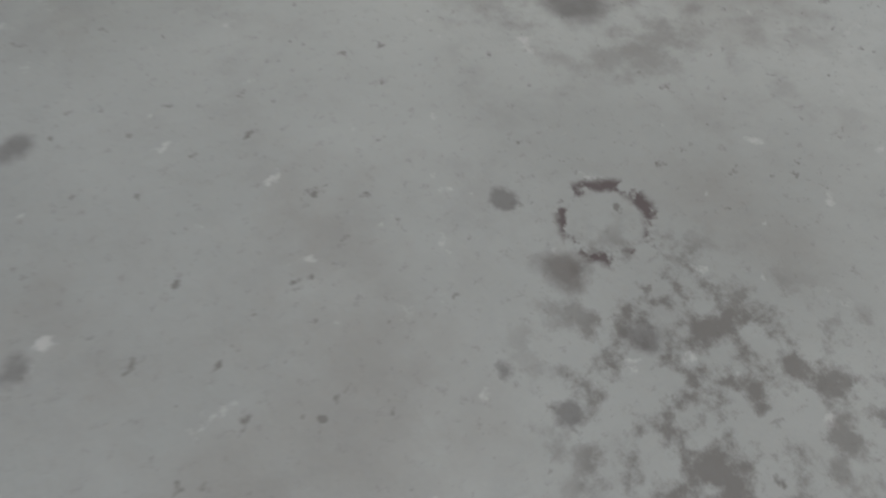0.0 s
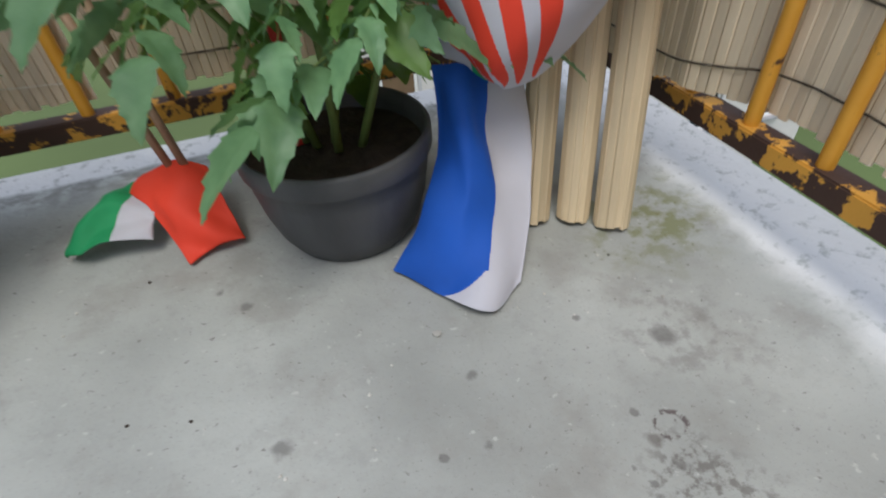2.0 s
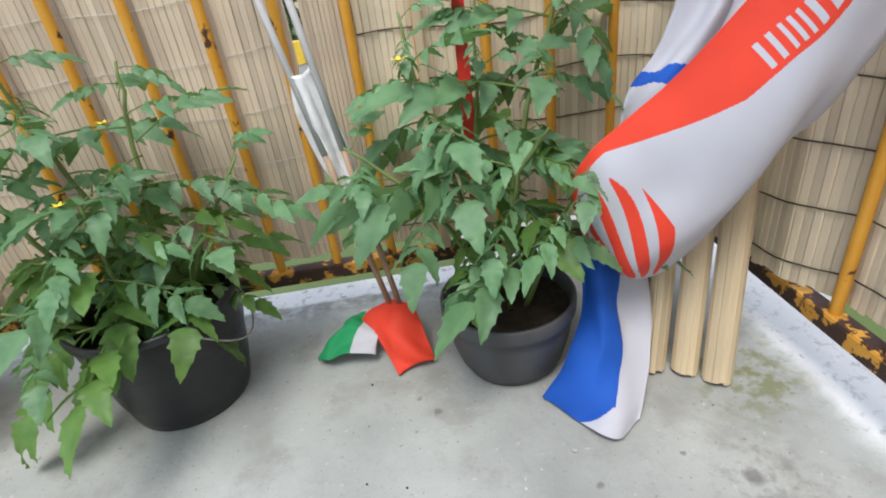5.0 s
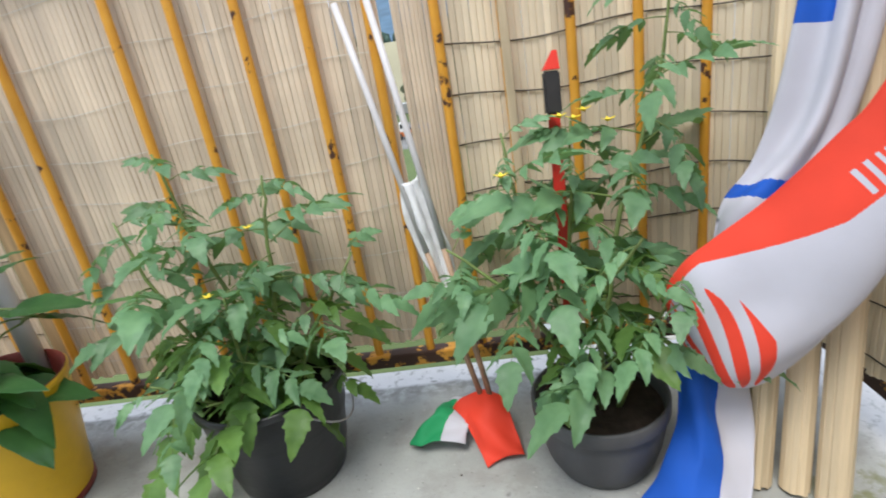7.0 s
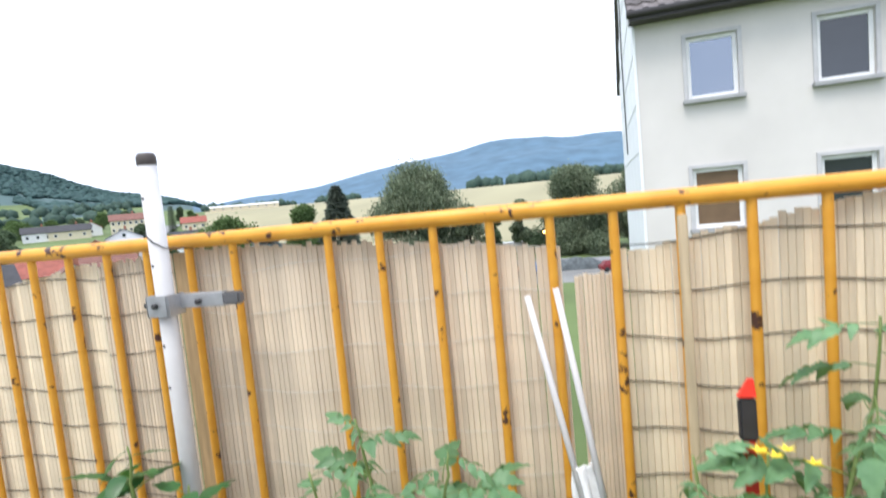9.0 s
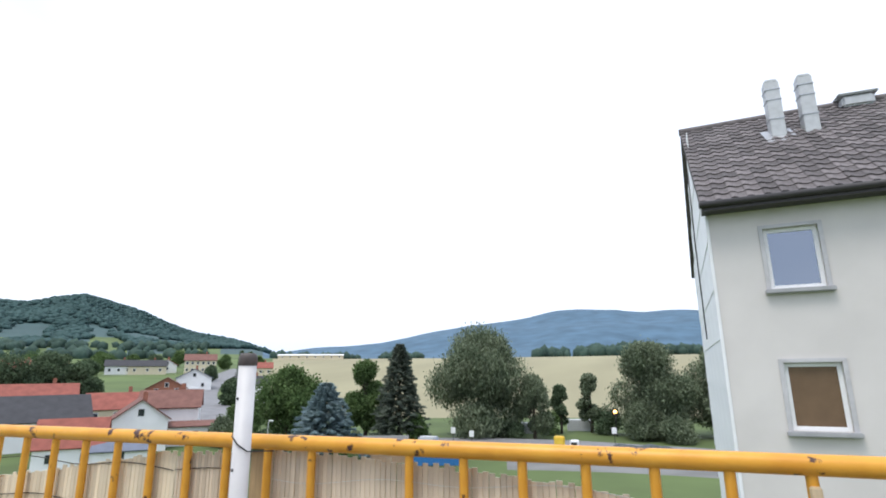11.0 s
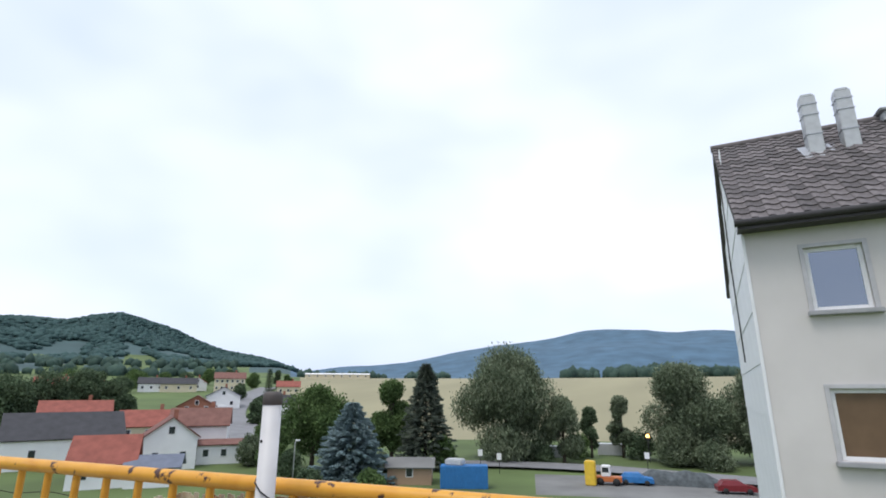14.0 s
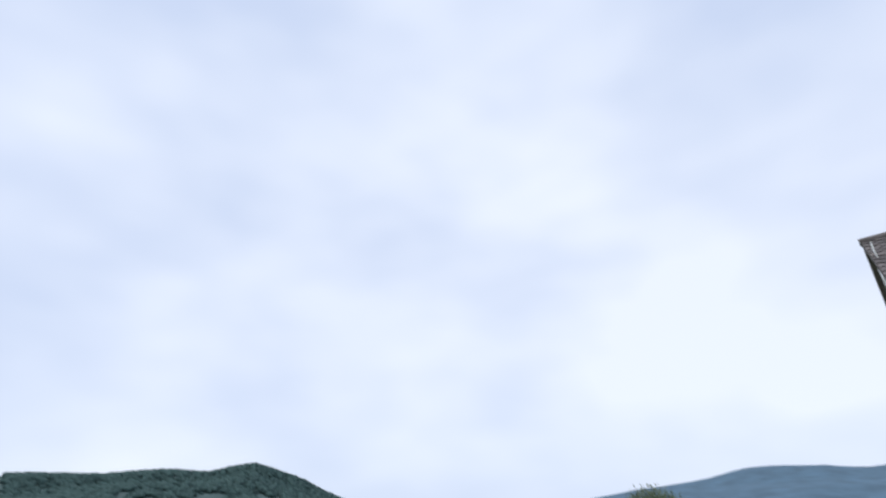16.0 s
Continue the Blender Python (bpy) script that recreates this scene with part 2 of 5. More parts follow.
def bm_mesh(name, bm, mats, smooth=False):
    me = bpy.data.meshes.new(name)
    bmesh.ops.recalc_face_normals(bm, faces=bm.faces)
    bm.to_mesh(me)
    bm.free()
    for m in (mats if isinstance(mats, (list, tuple)) else [mats]):
        me.materials.append(m)
    if smooth:
        me.polygons.foreach_set("use_smooth", np.ones(len(me.polygons), dtype=bool))
    return me


def box_bm(sx, sy, sz, centre=(0, 0, 0), bevel=0.0, bm=None, rot=None):
    bm = bm or bmesh.new()
    m = Matrix.Translation(centre) @ (rot or Matrix.Identity(4)) @ Matrix.Diagonal((sx, sy, sz, 1))
    r = bmesh.ops.create_cube(bm, size=1, matrix=m)
    if bevel:
        es = list({e for v in r["verts"] for e in v.link_edges})
        bmesh.ops.bevel(bm, geom=es, offset=bevel, segments=2, affect='EDGES')
    return bm


def box(name, size, centre, material, parent=None, label="", bevel=0.0, rot=None):
    return child(name, bm_mesh(name, box_bm(*size, centre, bevel, None, rot), material), parent, label)


def tube_data(points, radius, n=8, caps=True):
    """Vertices and faces of a tube along points; radius is a number or one for each point."""
    pts = [Vector(p) for p in points]
    rad = [radius] * len(pts) if isinstance(radius, (int, float)) else radius
    vs, fs = [], []
    side = None
    for i, p in enumerate(pts):
        d = (pts[min(i + 1, len(pts) - 1)] - pts[max(i - 1, 0)]).normalized()
        if side is None:
            side = d.cross(Vector((0, 0, 1)) if abs(d.z) < 0.9 else Vector((1, 0, 0))).normalized()
        side = (side - d * side.dot(d)).normalized()
        up = d.cross(side)
        for k in range(n):
            a = 2 * math.pi * k / n
            vs.append(p + (side * math.cos(a) + up * math.sin(a)) * rad[i])
    for i in range(len(pts) - 1):
        for k in range(n):
            fs.append((i * n + k, i * n + (k + 1) % n, (i + 1) * n + (k + 1) % n, (i + 1) * n + k))
    if caps:
        fs.append(tuple(range(n - 1, -1, -1)))
        fs.append(tuple((len(pts) - 1) * n + k for k in range(n)))
    return vs, fs


def tube(name, points, radius, material, parent=None, label="", n=8):
    v, f = tube_data(points, radius, n)
    return child(name, mesh_of(name, v, f, material, smooth=True), parent, label)


def lathe_data(profile, n=40):
    vs, fs = [], []
    for r, z in profile:
        for k in range(n):
            a = 2 * math.pi * k / n
            vs.append((r * math.cos(a), r * math.sin(a), z))
    for i in range(len(profile) - 1):
        for k in range(n):
            fs.append((i * n + k, i * n + (k + 1) % n, (i + 1) * n + (k + 1) % n, (i + 1) * n + k))
    return vs, fs


def lathe(name, profile, material, parent=None, label="", n=40):
    v, f = lathe_data(profile, n)
    me = mesh_of(name, v, f, material, smooth=True)
    return child(name, me, parent, label)


# ---- the balcony ----
box("floor", (4.4, 3.0, 0.16), (-1.79, -1.40, -0.08), M_FLOOR, bevel=0.006)
tagged(bpy.data.objects["floor"], "worn grey concrete balcony floor with whitewashed edges", "floor", kind="structure")
hw = box("wall_house", (7.5, 0.3, 12.8), (-1.8, -3.05, -3.8), M_HOUSEWALL)
tagged(hw, "plain rendered house wall behind the balcony", "wall", kind="structure")

SP = 0.115
RAIL_X = 0.305


def railing(name, length_pts, bars, label):
    """One side of the railing: tubular hand rail, flat bottom rail and round bars."""
    g = empty(name, label, "railing", length_pts[0])
    base = Vector(length_pts[0])
    a, b = Vector(length_pts[0]), Vector(length_pts[1])
    rel = lambda p: Vector(p) - base
    n = 24
    pts = [rel(a.lerp(b, i / n)) + Vector((0, 0, 0.972)) for i in range(n + 1)]
    tube("hand_rail", pts, 0.0165, M_ORANGE, g, "orange-painted tubular hand rail", 14)
    d = (b - a).normalized()
    mid = rel((a + b) / 2) + Vector((0, 0, 0.097))
    L = (b - a).length
    size = (L, 0.032, 0.030) if abs(d.x) > 0.5 else (0.032, L, 0.030)
    box("bottom_rail", size, mid, M_RUST, g, "rusted orange bottom rail", 0.002)
    v, f = tube_data([(0, 0, 0.108), (0, 0, 0.3), (0, 0, 0.6), (0, 0, 0.966)], 0.0092, 8, False)
    me = mesh_of("bar", v, f, M_ORANGE, smooth=True)
    for p in bars:
        child("bar", me, g, m=Matrix.Translation(rel(p)))
    return g


railing("balcony_railing", ((-2.9, 0, 0), (RAIL_X, 0, 0)), [(SP * (k - 8), 0, 0) for k in range(-16, 11) if k not in (-1,)],
        "orange-painted steel balcony railing with rust on its bars")
railing("balcony_railing", ((RAIL_X, 0, 0), (RAIL_X, -2.88, 0)), [(RAIL_X, -0.10 - 0.1 * k, 0) for k in range(28)],
        "orange-painted steel side railing, rusted at its foot")

# ---- reed mats behind the bars ----
SLAT = {}


def slat_mesh(w, material):
    key = (w, material.name)
    if key not in SLAT:
        bm = box_bm(w, 0.004, 1.0, (0, 0, 0.5))
        top = [e for e in bm.edges if abs(e.verts[0].co.z - e.verts[1].co.z) > 0.5 and e.verts[0].co.y < 0]
        bmesh.ops.bevel(bm, geom=top, offset=0.0014, segments=1, affect='EDGES')
        SLAT[key] = bm_mesh("slat", bm, material)
    return SLAT[key]


def along(path, s):
    """The point and heading at length s of a polyline."""
    for a, b in zip(path, path[1:]):
        L = (b - a).length
        if s <= L:
            return a.lerp(b, s / L), (b - a).normalized()
        s -= L
    return path[-1], (path[-1] - path[-2]).normalized()


def reed_mat(label, path, z0, top, w, material, wires, wire_mat, wire_r, seed, wander=0.0):
    """A mat of upright slats tied with threads, standing along a path on plan."""
    rnd = random.Random(seed)
    g = empty("reed_mat", label, "reed mat", path[0])
    base = Vector(path[0])
    path = [Vector(p) for p in path]
    total = sum((b - a).length for a, b in zip(path, path[1:]))
    me = slat_mesh(w, material)
    s = w / 2
    while s < total:
        p, d = along(path, s)
        h = top(s / total) + rnd.uniform(-0.004, 0.004)
        rz = math.degrees(math.atan2(d.y, d.x)) + rnd.uniform(-7, 7)
        lean = rnd.uniform(-0.07, 0.07)
        off = Vector((-d.y, d.x, 0)) * rnd.uniform(-0.0012, 0.0012)
        m = pose(*(p - base + off + Vector((0, 0, z0 + rnd.uniform(-0.004, 0.004)))), 0, lean, rz) @ Matrix.Diagonal((1, 1, h - z0, 1))
        child("slat", me, g, m=m)
        s += w * rnd.uniform(0.985, 1.05)
    k = int(total / 0.02)
    for z in wires:
        pts = []
        for i in range(k + 1):
            p, d = along(path, total * i / k)
            nrm = Vector((d.y, -d.x, 0))
            pts.append(p - base + nrm * (0.0045 + 0.0012 * math.sin(i * 1.9)) + Vector((0, 0, z + 0.006 * math.sin(i * 0.35 + seed + z * 9) + wander * math.sin(i * 0.11 + z * 5))))
        tube("thread", pts, wire_r, wire_mat, g, n=5)
    return g


V3 = lambda x, y: Vector((x, y, 0))
Y0 = 0.018
ZW = [0.165 + 0.092 * i for i in range(9)]
reed_mat("pale reed privacy mat tied with white thread", [V3(-1.285, Y0), V3(-0.9, Y0 + 0.004), V3(-0.45, Y0)], 0.125, lambda u: 0.953 - 0.008 * u - 0.048 * u * u, 0.0115, M_REED_GREY, ZW, M_THREAD, 0.0006, 1, 0.008)
reed_mat("reed privacy mat tied with dark wire, bent round the railing corner",
         [V3(-0.335, Y0), V3(-0.1, Y0 + 0.004), V3(0.03, Y0)] + [V3(0.03 + 0.238 * math.sin(a), Y0 - 0.20 * (1 - math.cos(a))) for a in (0.25, 0.5, 0.75, 1.0, 1.25, 1.45)] + [V3(0.272, -0.23), V3(0.280, -0.31), V3(RAIL_X + 0.018, -0.39), V3(RAIL_X + 0.022, -1.0), V3(RAIL_X + 0.02, -2.2)],
         0.125, lambda u: min(0.949, 0.879 + 0.55 * max(0, u - 0.012)), 0.0125, M_REED, ZW, M_WIRE, 0.0013, 2, 0.004)
reed_mat("loose strip of pale reed mat beside the gap", [V3(-0.422, Y0 + 0.006), V3(-0.345, Y0 + 0.01)], 0.125, lambda u: 0.838, 0.008, M_REED_GREY, (), M_THREAD, 0.0006, 3)
reed_mat("weathered whitish reed mat at the far end of the railing", [V3(-1.54, Y0 - 0.004), V3(-1.33, Y0 + 0.004)], 0.125, lambda u: 0.934 + 0.012 * u, 0.009, M_REED_GREY, ZW, M_WIRE, 0.001, 4)
reed_mat("reed privacy mat tied with dark wire", [V3(-2.85, Y0), V3(-1.55, Y0)], 0.125, lambda u: max(0.85, 0.941 - 0.19 * (1 - u)), 0.013, M_REED, ZW, M_WIRE, 0.0012, 5)
for nm, x, w, h, lbl, mt, yy in (("plank", -1.305, 0.04, 0.950, "upright brown plank behind the railing bars", M_PLANK, 0.022), ("lath", -0.230, 0.016, 0.945, "pale upright lath behind the railing", M_REED_FRESH, -0.012)):
    o = box(nm, (w, 0.012, h - 0.115), (x, yy, 0.112 + (h - 0.115) / 2), mt, bevel=0.002)
    tagged(o, lbl, nm)

# ---- white pole with its clamp ----
pole = empty("white_pole", "white metal pole with a dark cap, clamped to the railing", "pole", (-1.262, -0.09, 0))
tube("tube", [(0, 0, 0), (0, 0, 0.55), (0, 0, 1.143)], 0.0185, M_WHITE, pole, n=20)
lathe("cap", [(0.0, 1.165), (0.015, 1.164), (0.0185, 1.159), (0.0195, 1.153), (0.0195, 1.139), (0.0187, 1.138)], mat("cap_grey", (0.10, 0.085, 0.08), 0.6), pole, "dark brown plastic cap", 20)
for z in (0.67, 0.76, 0.93, 1.07):
    lathe("hole", [(0.0, 0.0), (0.0032, 0.0)], M_DARK, pole, "", 10).matrix_basis = pose(-0.004, -0.0186, z, 90)
tube("tie", [(-0.019, -0.003, 1.005), (-0.012, -0.018, 0.995), (0.006, -0.0205, 0.98), (0.02, -0.006, 0.965), (0.03, 0.066, 0.957)], 0.0014, M_DARK, pole, "thin dark cord", 6)
clamp = empty("pole_clamp", "galvanised steel clamp fixing the white pole to the railing bars", "clamp", (-1.262, -0.09, 0.845))
box("plate", (0.05, 0.006, 0.045), (0.0, -0.024, 0), M_STEEL, clamp, bevel=0.002)
box("side_plate", (0.005, 0.05, 0.045), (-0.026, -0.002, 0), M_STEEL, clamp, bevel=0.002)
box("side_plate", (0.005, 0.05, 0.045), (0.026, -0.002, 0), M_STEEL, clamp, bevel=0.002)
box("arm", (0.13, 0.02, 0.03), (0.07, 0.018, 0.004), M_STEEL, clamp, bevel=0.003)
box("arm_end", (0.05, 0.022, 0.026), (0.145, 0.02, 0.004), mat("dark_zinc", (0.2, 0.2, 0.21), 0.5, 0.6), clamp, bevel=0.004)
for x, y in ((-0.002, -0.028), (0.075, 0.006), (-0.035, -0.012)):
    tube("bolt", [(x, y - 0.006, 0.002), (x, y + 0.003, 0.002)], 0.0065, M_DARK, clamp, "", 6)


# ---- pots ----
def soil(parent, r, z):
    rnd = random.Random(int(r * 1000))
    vs, fs = [(0, 0, z + 0.006)], []
    for i in range(1, 6):
        for k in range(20):
            a = 2 * math.pi * k / 20
            vs.append((r * i / 5 * math.cos(a), r * i / 5 * math.sin(a), z + (rnd.uniform(-0.004, 0.006) if i < 5 else -0.003)))
    for k in range(20):
        fs.append((0, 1 + k, 1 + (k + 1) % 20))
        for i in range(4):
            a, b = 1 + i * 20, 1 + (i + 1) * 20
            fs.append((a + k, b + k, b + (k + 1) % 20, a + (k + 1) % 20))
    child("soil", mesh_of("soil", vs, fs, M_SOIL, smooth=True), parent, "dark potting soil")


def pot(label, at, profile, material, soil_r, soil_z, rings=()):
    g = empty("plant_pot", label, "plant pot", at)
    lathe("body", profile, material, g)
    soil(g, soil_r, soil_z)
    return g


PR = (-0.155, -0.247, 0)
pot("dark grey round plastic plant pot on the concrete floor", PR,
    [(0, 0.0), (0.070, 0.0), (0.079, 0.004), (0.092, 0.028), (0.101, 0.060), (0.106, 0.092), (0.107, 0.112), (0.1115, 0.114), (0.1135, 0.118), (0.1135, 0.138), (0.111, 0.142), (0.107, 0.141), (0.104, 0.125), (0.100, 0.10), (0.09, 0.05)],
    M_GREYPOT, 0.103, 0.118)
PL = (-0.737, -0.190, 0)
pl = pot("black plastic bucket used as a plant pot", PL,
         [(0.0, 0.0), (0.0959, 0.0), (0.1003, 0.003), (0.1046, 0.02), (0.1101, 0.05), (0.1123, 0.055), (0.1232, 0.125), (0.1259, 0.13), (0.133, 0.195), (0.1384, 0.198), (0.139, 0.21), (0.1352, 0.213), (0.1297, 0.208), (0.1232, 0.15)],
         M_BLACKPOT, 0.125, 0.165)
tube("handle", [(0.137 * math.cos(a), 0.137 * math.sin(a), 0.195 - 0.085 * math.sin((a + 0.9) / 1.9 * math.pi)) for a in [-0.9 + 1.9 * i / 14 for i in range(15)]], 0.0018, M_STEEL, pl, "thin wire handle", 6)
PY = (-1.285, -0.225, 0)
py = pot("bright yellow plant pot with a dark red rim inside", PY,
         [(0, 0.012), (0.118, 0.012), (0.122, 0.018), (0.140, 0.13), (0.157, 0.25), (0.160, 0.258), (0.157, 0.262)], M_YELLOW, 0.148, 0.215)
lathe("inner_rim", [(0.157, 0.2625), (0.152, 0.261), (0.148, 0.24), (0.144, 0.20)], M_POTRED, py, "dark red inside of the rim")
lathe("foot", [(0.0, 0.0), (0.119, 0.0), (0.123, 0.003), (0.124, 0.014), (0.121, 0.016)], M_POTRED, py, "dark red foot ring")
PT = (-1.60, -0.30, 0)
pot("terracotta pot with a small herb", PT, [(0, 0), (0.07, 0), (0.085, 0.12), (0.095, 0.122), (0.097, 0.15), (0.09, 0.15), (0.085, 0.12)], M_TERRA, 0.086, 0.13)


# ---- plants ----
def blade(length, width, lobes, droop, fold, rnd):
    """One leaf blade in its own space: base at the origin, tip along +y, toothed margin, raised along the midrib, quilted between the veins."""
    n = 14
    vs, fs = [], []
    bend = rnd.uniform(-0.12, 0.12)
    for i in range(n + 1):
        u = i / n
        w = width * 0.5 * math.sin(math.pi * u ** 0.62) ** 0.8 * (1.08 - 0.30 * u) if 0 < u < 1 else 0.0
        tooth = 0.0
        if lobes and 0 < i < n:
            tooth = (0.20 if i in (3, 6) else 0.11) * (1 if i % 3 == 0 else -0.5) * (1.2 - u)
            w *= 1.0 + tooth
        y = length * u
        x = bend * length * u * u
        z = -droop * length * u * u
        fwd = 0.05 * length if tooth > 0 else 0.0
        q = 0.018 * length * (1 if i % 2 else -1) * (1 - u)
        for side in (-1, 1):
            vs.append((x + side * w, y + fwd, z + fold * w - 0.10 * w + rnd.uniform(-1, 1) * 0.018 * length))
            vs.append((x + side * w * 0.5, y + fwd * 0.6, z + fold * w * 0.7 + q))
        vs.append((x, y, z))
    for i in range(n):
        a, b = i * 5, (i + 1) * 5
        fs += [(a, a + 1, b + 1, b), (a + 1, a + 4, b + 4, b + 1), (a + 4, a + 3, b + 3, b + 4), (a + 3, a + 2, b + 2, b + 3)]
    return vs, fs


def put(vs, m):
    return [m @ Vector(v) for v in vs]


def join(parts):
    V, F, I = [], [], []
    for vs, fs, k in parts:
        o = len(V)
        V += list(vs)
        F += [tuple(i + o for i in f) for f in fs]
        I += [k] * len(fs)
    return V, F, I


def compound_leaf(seed, length=0.2, droop=0.5, mats=None):
    """A tomato leaf: a stalk that bows, with pairs of toothed leaflets and one at the end."""
    rnd = random.Random(seed)
    parts = []
    stalk = []
    for i in range(8):
        u = i / 7
        stalk.append(Vector((0.012 * math.sin(u * 3 + seed), length * u * (1 - 0.15 * droop * u), -droop * length * 0.55 * u * u)))
    v, f = tube_data(stalk, [0.0022 * (1 - 0.6 * i / 7) for i in range(8)], 5)
    parts.append((v, f, 1))
    for u, s in ((0.35, 0.62), (0.5, 0.25), (0.62, 0.85), (0.74, 0.28), (0.85, 0.85)):
        p = stalk[0].lerp(stalk[-1], 0)
        k = min(6, int(u * 7))
        p = stalk[k].lerp(stalk[k + 1], u * 7 - k)
        for side in (-1, 1):
            L = length * 0.42 * s * rnd.uniform(0.85, 1.15)
            bv, bf = blade(L * 1.15, L * 0.56, True, rnd.uniform(0.1, 0.5), rnd.uniform(0.1, 0.45), rnd)
            m = Matrix.Translation(p) @ pose(0, 0, 0, -28 * droop + rnd.uniform(-18, 12), side * rnd.uniform(5, 25), -side * rnd.uniform(48, 72))
            parts.append((put(bv, m), bf, 0))
    L = length * 0.5
    bv, bf = blade(L * 1.05, L * 0.60, True, rnd.uniform(0.2, 0.5), 0.25, rnd)
    parts.append((put(bv, Matrix.Translation(stalk[-1]) @ pose(0, 0, 0, -45 * droop, rnd.uniform(-10, 10), rnd.uniform(-12, 12))), bf, 0))
    V, F, I = join(parts)
    return mesh_of("leaf", V, F, mats, I, smooth=True)


LEAF_T = [compound_leaf(i, 0.17, 0.35 + 0.14 * i, [M_TOMATO, M_STEM]) for i in range(6)]
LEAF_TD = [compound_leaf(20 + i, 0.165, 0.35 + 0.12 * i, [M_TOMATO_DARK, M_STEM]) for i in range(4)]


def simple_leaf(seed, mats):
    rnd = random.Random(seed)
    bv, bf = blade(0.115, 0.062, False, rnd.uniform(0.15, 0.6), rnd.uniform(0.05, 0.3), rnd)
    st, sf = tube_data([(0, 0, 0), (0, 0.03, 0.004), (0, 0.055, 0)], 0.0016, 5)
    V, F, I = join([(put(bv, Matrix.Translation((0, 0.05, 0))), bf, 0), (st, sf, 1)])
    return mesh_of("leaf", V, F, mats, I, smooth=True)


LEAF_P = [simple_leaf(40 + i, [M_PEPPER, M_STEM]) for i in range(5)]


def plant(name, label, at, stems, leaf_sets, seed, scale=(0.7, 1.1), per=9, start=0.15, pitch=(-10, 35)):
    """Stems as tapered tubes with leaves all the way up, each leaf a part of its own."""
    rnd = random.Random(seed)
    g = empty(name, label, "plant", at)
    for pts in stems:
        pts = [Vector(p) for p in pts]
        fine = []
        for i in range(len(pts) - 1):
            a, b = pts[i], pts[i + 1]
            for j in range(4):
                fine.append(a.lerp(b, j / 4) + Vector((rnd.uniform(-1, 1), rnd.uniform(-1, 1), 0)) * 0.003)
        fine.append(pts[-1])
        k = len(fine)
        tube("stem", fine, [0.0055 * (1 - 0.65 * i / (k - 1)) for i in range(k)], M_STEM, g, n=7)
        total = sum((b - a).length for a, b in zip(pts, pts[1:]))
        cnt = int(per * total / 0.3)
        turn = rnd.uniform(0, 360)
        for i in range(cnt):
            u = start + (1 - start) * (i + 0.5) / cnt
            p, d = along(pts, u * total)
            turn += 137.5 + rnd.uniform(-25, 25)
            s = rnd.uniform(*scale) * (1.0 - 0.55 * max(0, u - 0.5) / 0.5)
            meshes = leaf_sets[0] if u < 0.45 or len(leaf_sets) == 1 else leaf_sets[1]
            up = rnd.uniform(*pitch) * (0.4 + u) - (18 if u < 0.4 else 0)
            child("leaf", rnd.choice(meshes), g, m=Matrix.Translation(p) @ pose(0, 0, 0, 0, 0, turn) @ pose(0, 0, 0, up, rnd.uniform(-15, 15), 0) @ Matrix.Scale(s, 4))
    return g


def star(parent, p, r, material, rnd):
    parts = []
    for k in range(5):
        bv, bf = blade(r, r * 0.5, False, 0.5, 0.1, rnd)
        parts.append((put(bv, Matrix.Translation(p) @ pose(0, 0, 0, 50, 0, 72 * k)), bf, 0))
    V, F, I = join(parts)
    child("flower", mesh_of("flower", V, F, material), parent, "small yellow blossom")


tr = plant("tomato_plant", "green tomato plant with yellow blossoms in the grey pot", (PR[0], PR[1], 0.12),
           [[(0, 0, 0), (0.02, 0.02, 0.17), (0.06, 0.06, 0.31), (0.11, 0.09, 0.42), (0.145, 0.10, 0.53), (0.155, 0.10, 0.66)],
            [(-0.02, 0.0, 0), (-0.05, 0.03, 0.16), (-0.09, 0.06, 0.32), (-0.11, 0.07, 0.46)],
            [(0.0, -0.02, 0), (0.0, -0.03, 0.14), (0.02, -0.05, 0.25), (0.06, -0.06, 0.31)],
            [(-0.03, 0.02, 0), (-0.02, 0.06, 0.24), (0.0, 0.09, 0.46)],
            [(-0.03, 0.0, 0.06), (-0.12, 0.02, 0.21), (-0.22, 0.05, 0.29)],
            [(0.03, -0.02, 0), (0.07, -0.03, 0.13), (0.13, -0.06, 0.26)]],
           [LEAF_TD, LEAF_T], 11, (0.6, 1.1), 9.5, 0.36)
rf = random.Random(5)
for p in ((-0.120, 0.01, 0.405), (0.0, 0.06, 0.465), (0.015, 0.06, 0.475), (0.05, 0.06, 0.455), (-0.02, 0.065, 0.47)):
    star(tr, p, 0.014, M_FLOWER, rf)
tf = lathe("green_tomato", [(0.0, -0.012), (0.007, -0.0105), (0.0115, -0.004), (0.0125, 0.001), (0.010, 0.008), (0.005, 0.011), (0.0, 0.0105)], M_TOMFRUIT, tr, "small unripe green tomato", 16)
tf.matrix_basis = Matrix.Translation((-0.08, 0.035, 0.255))
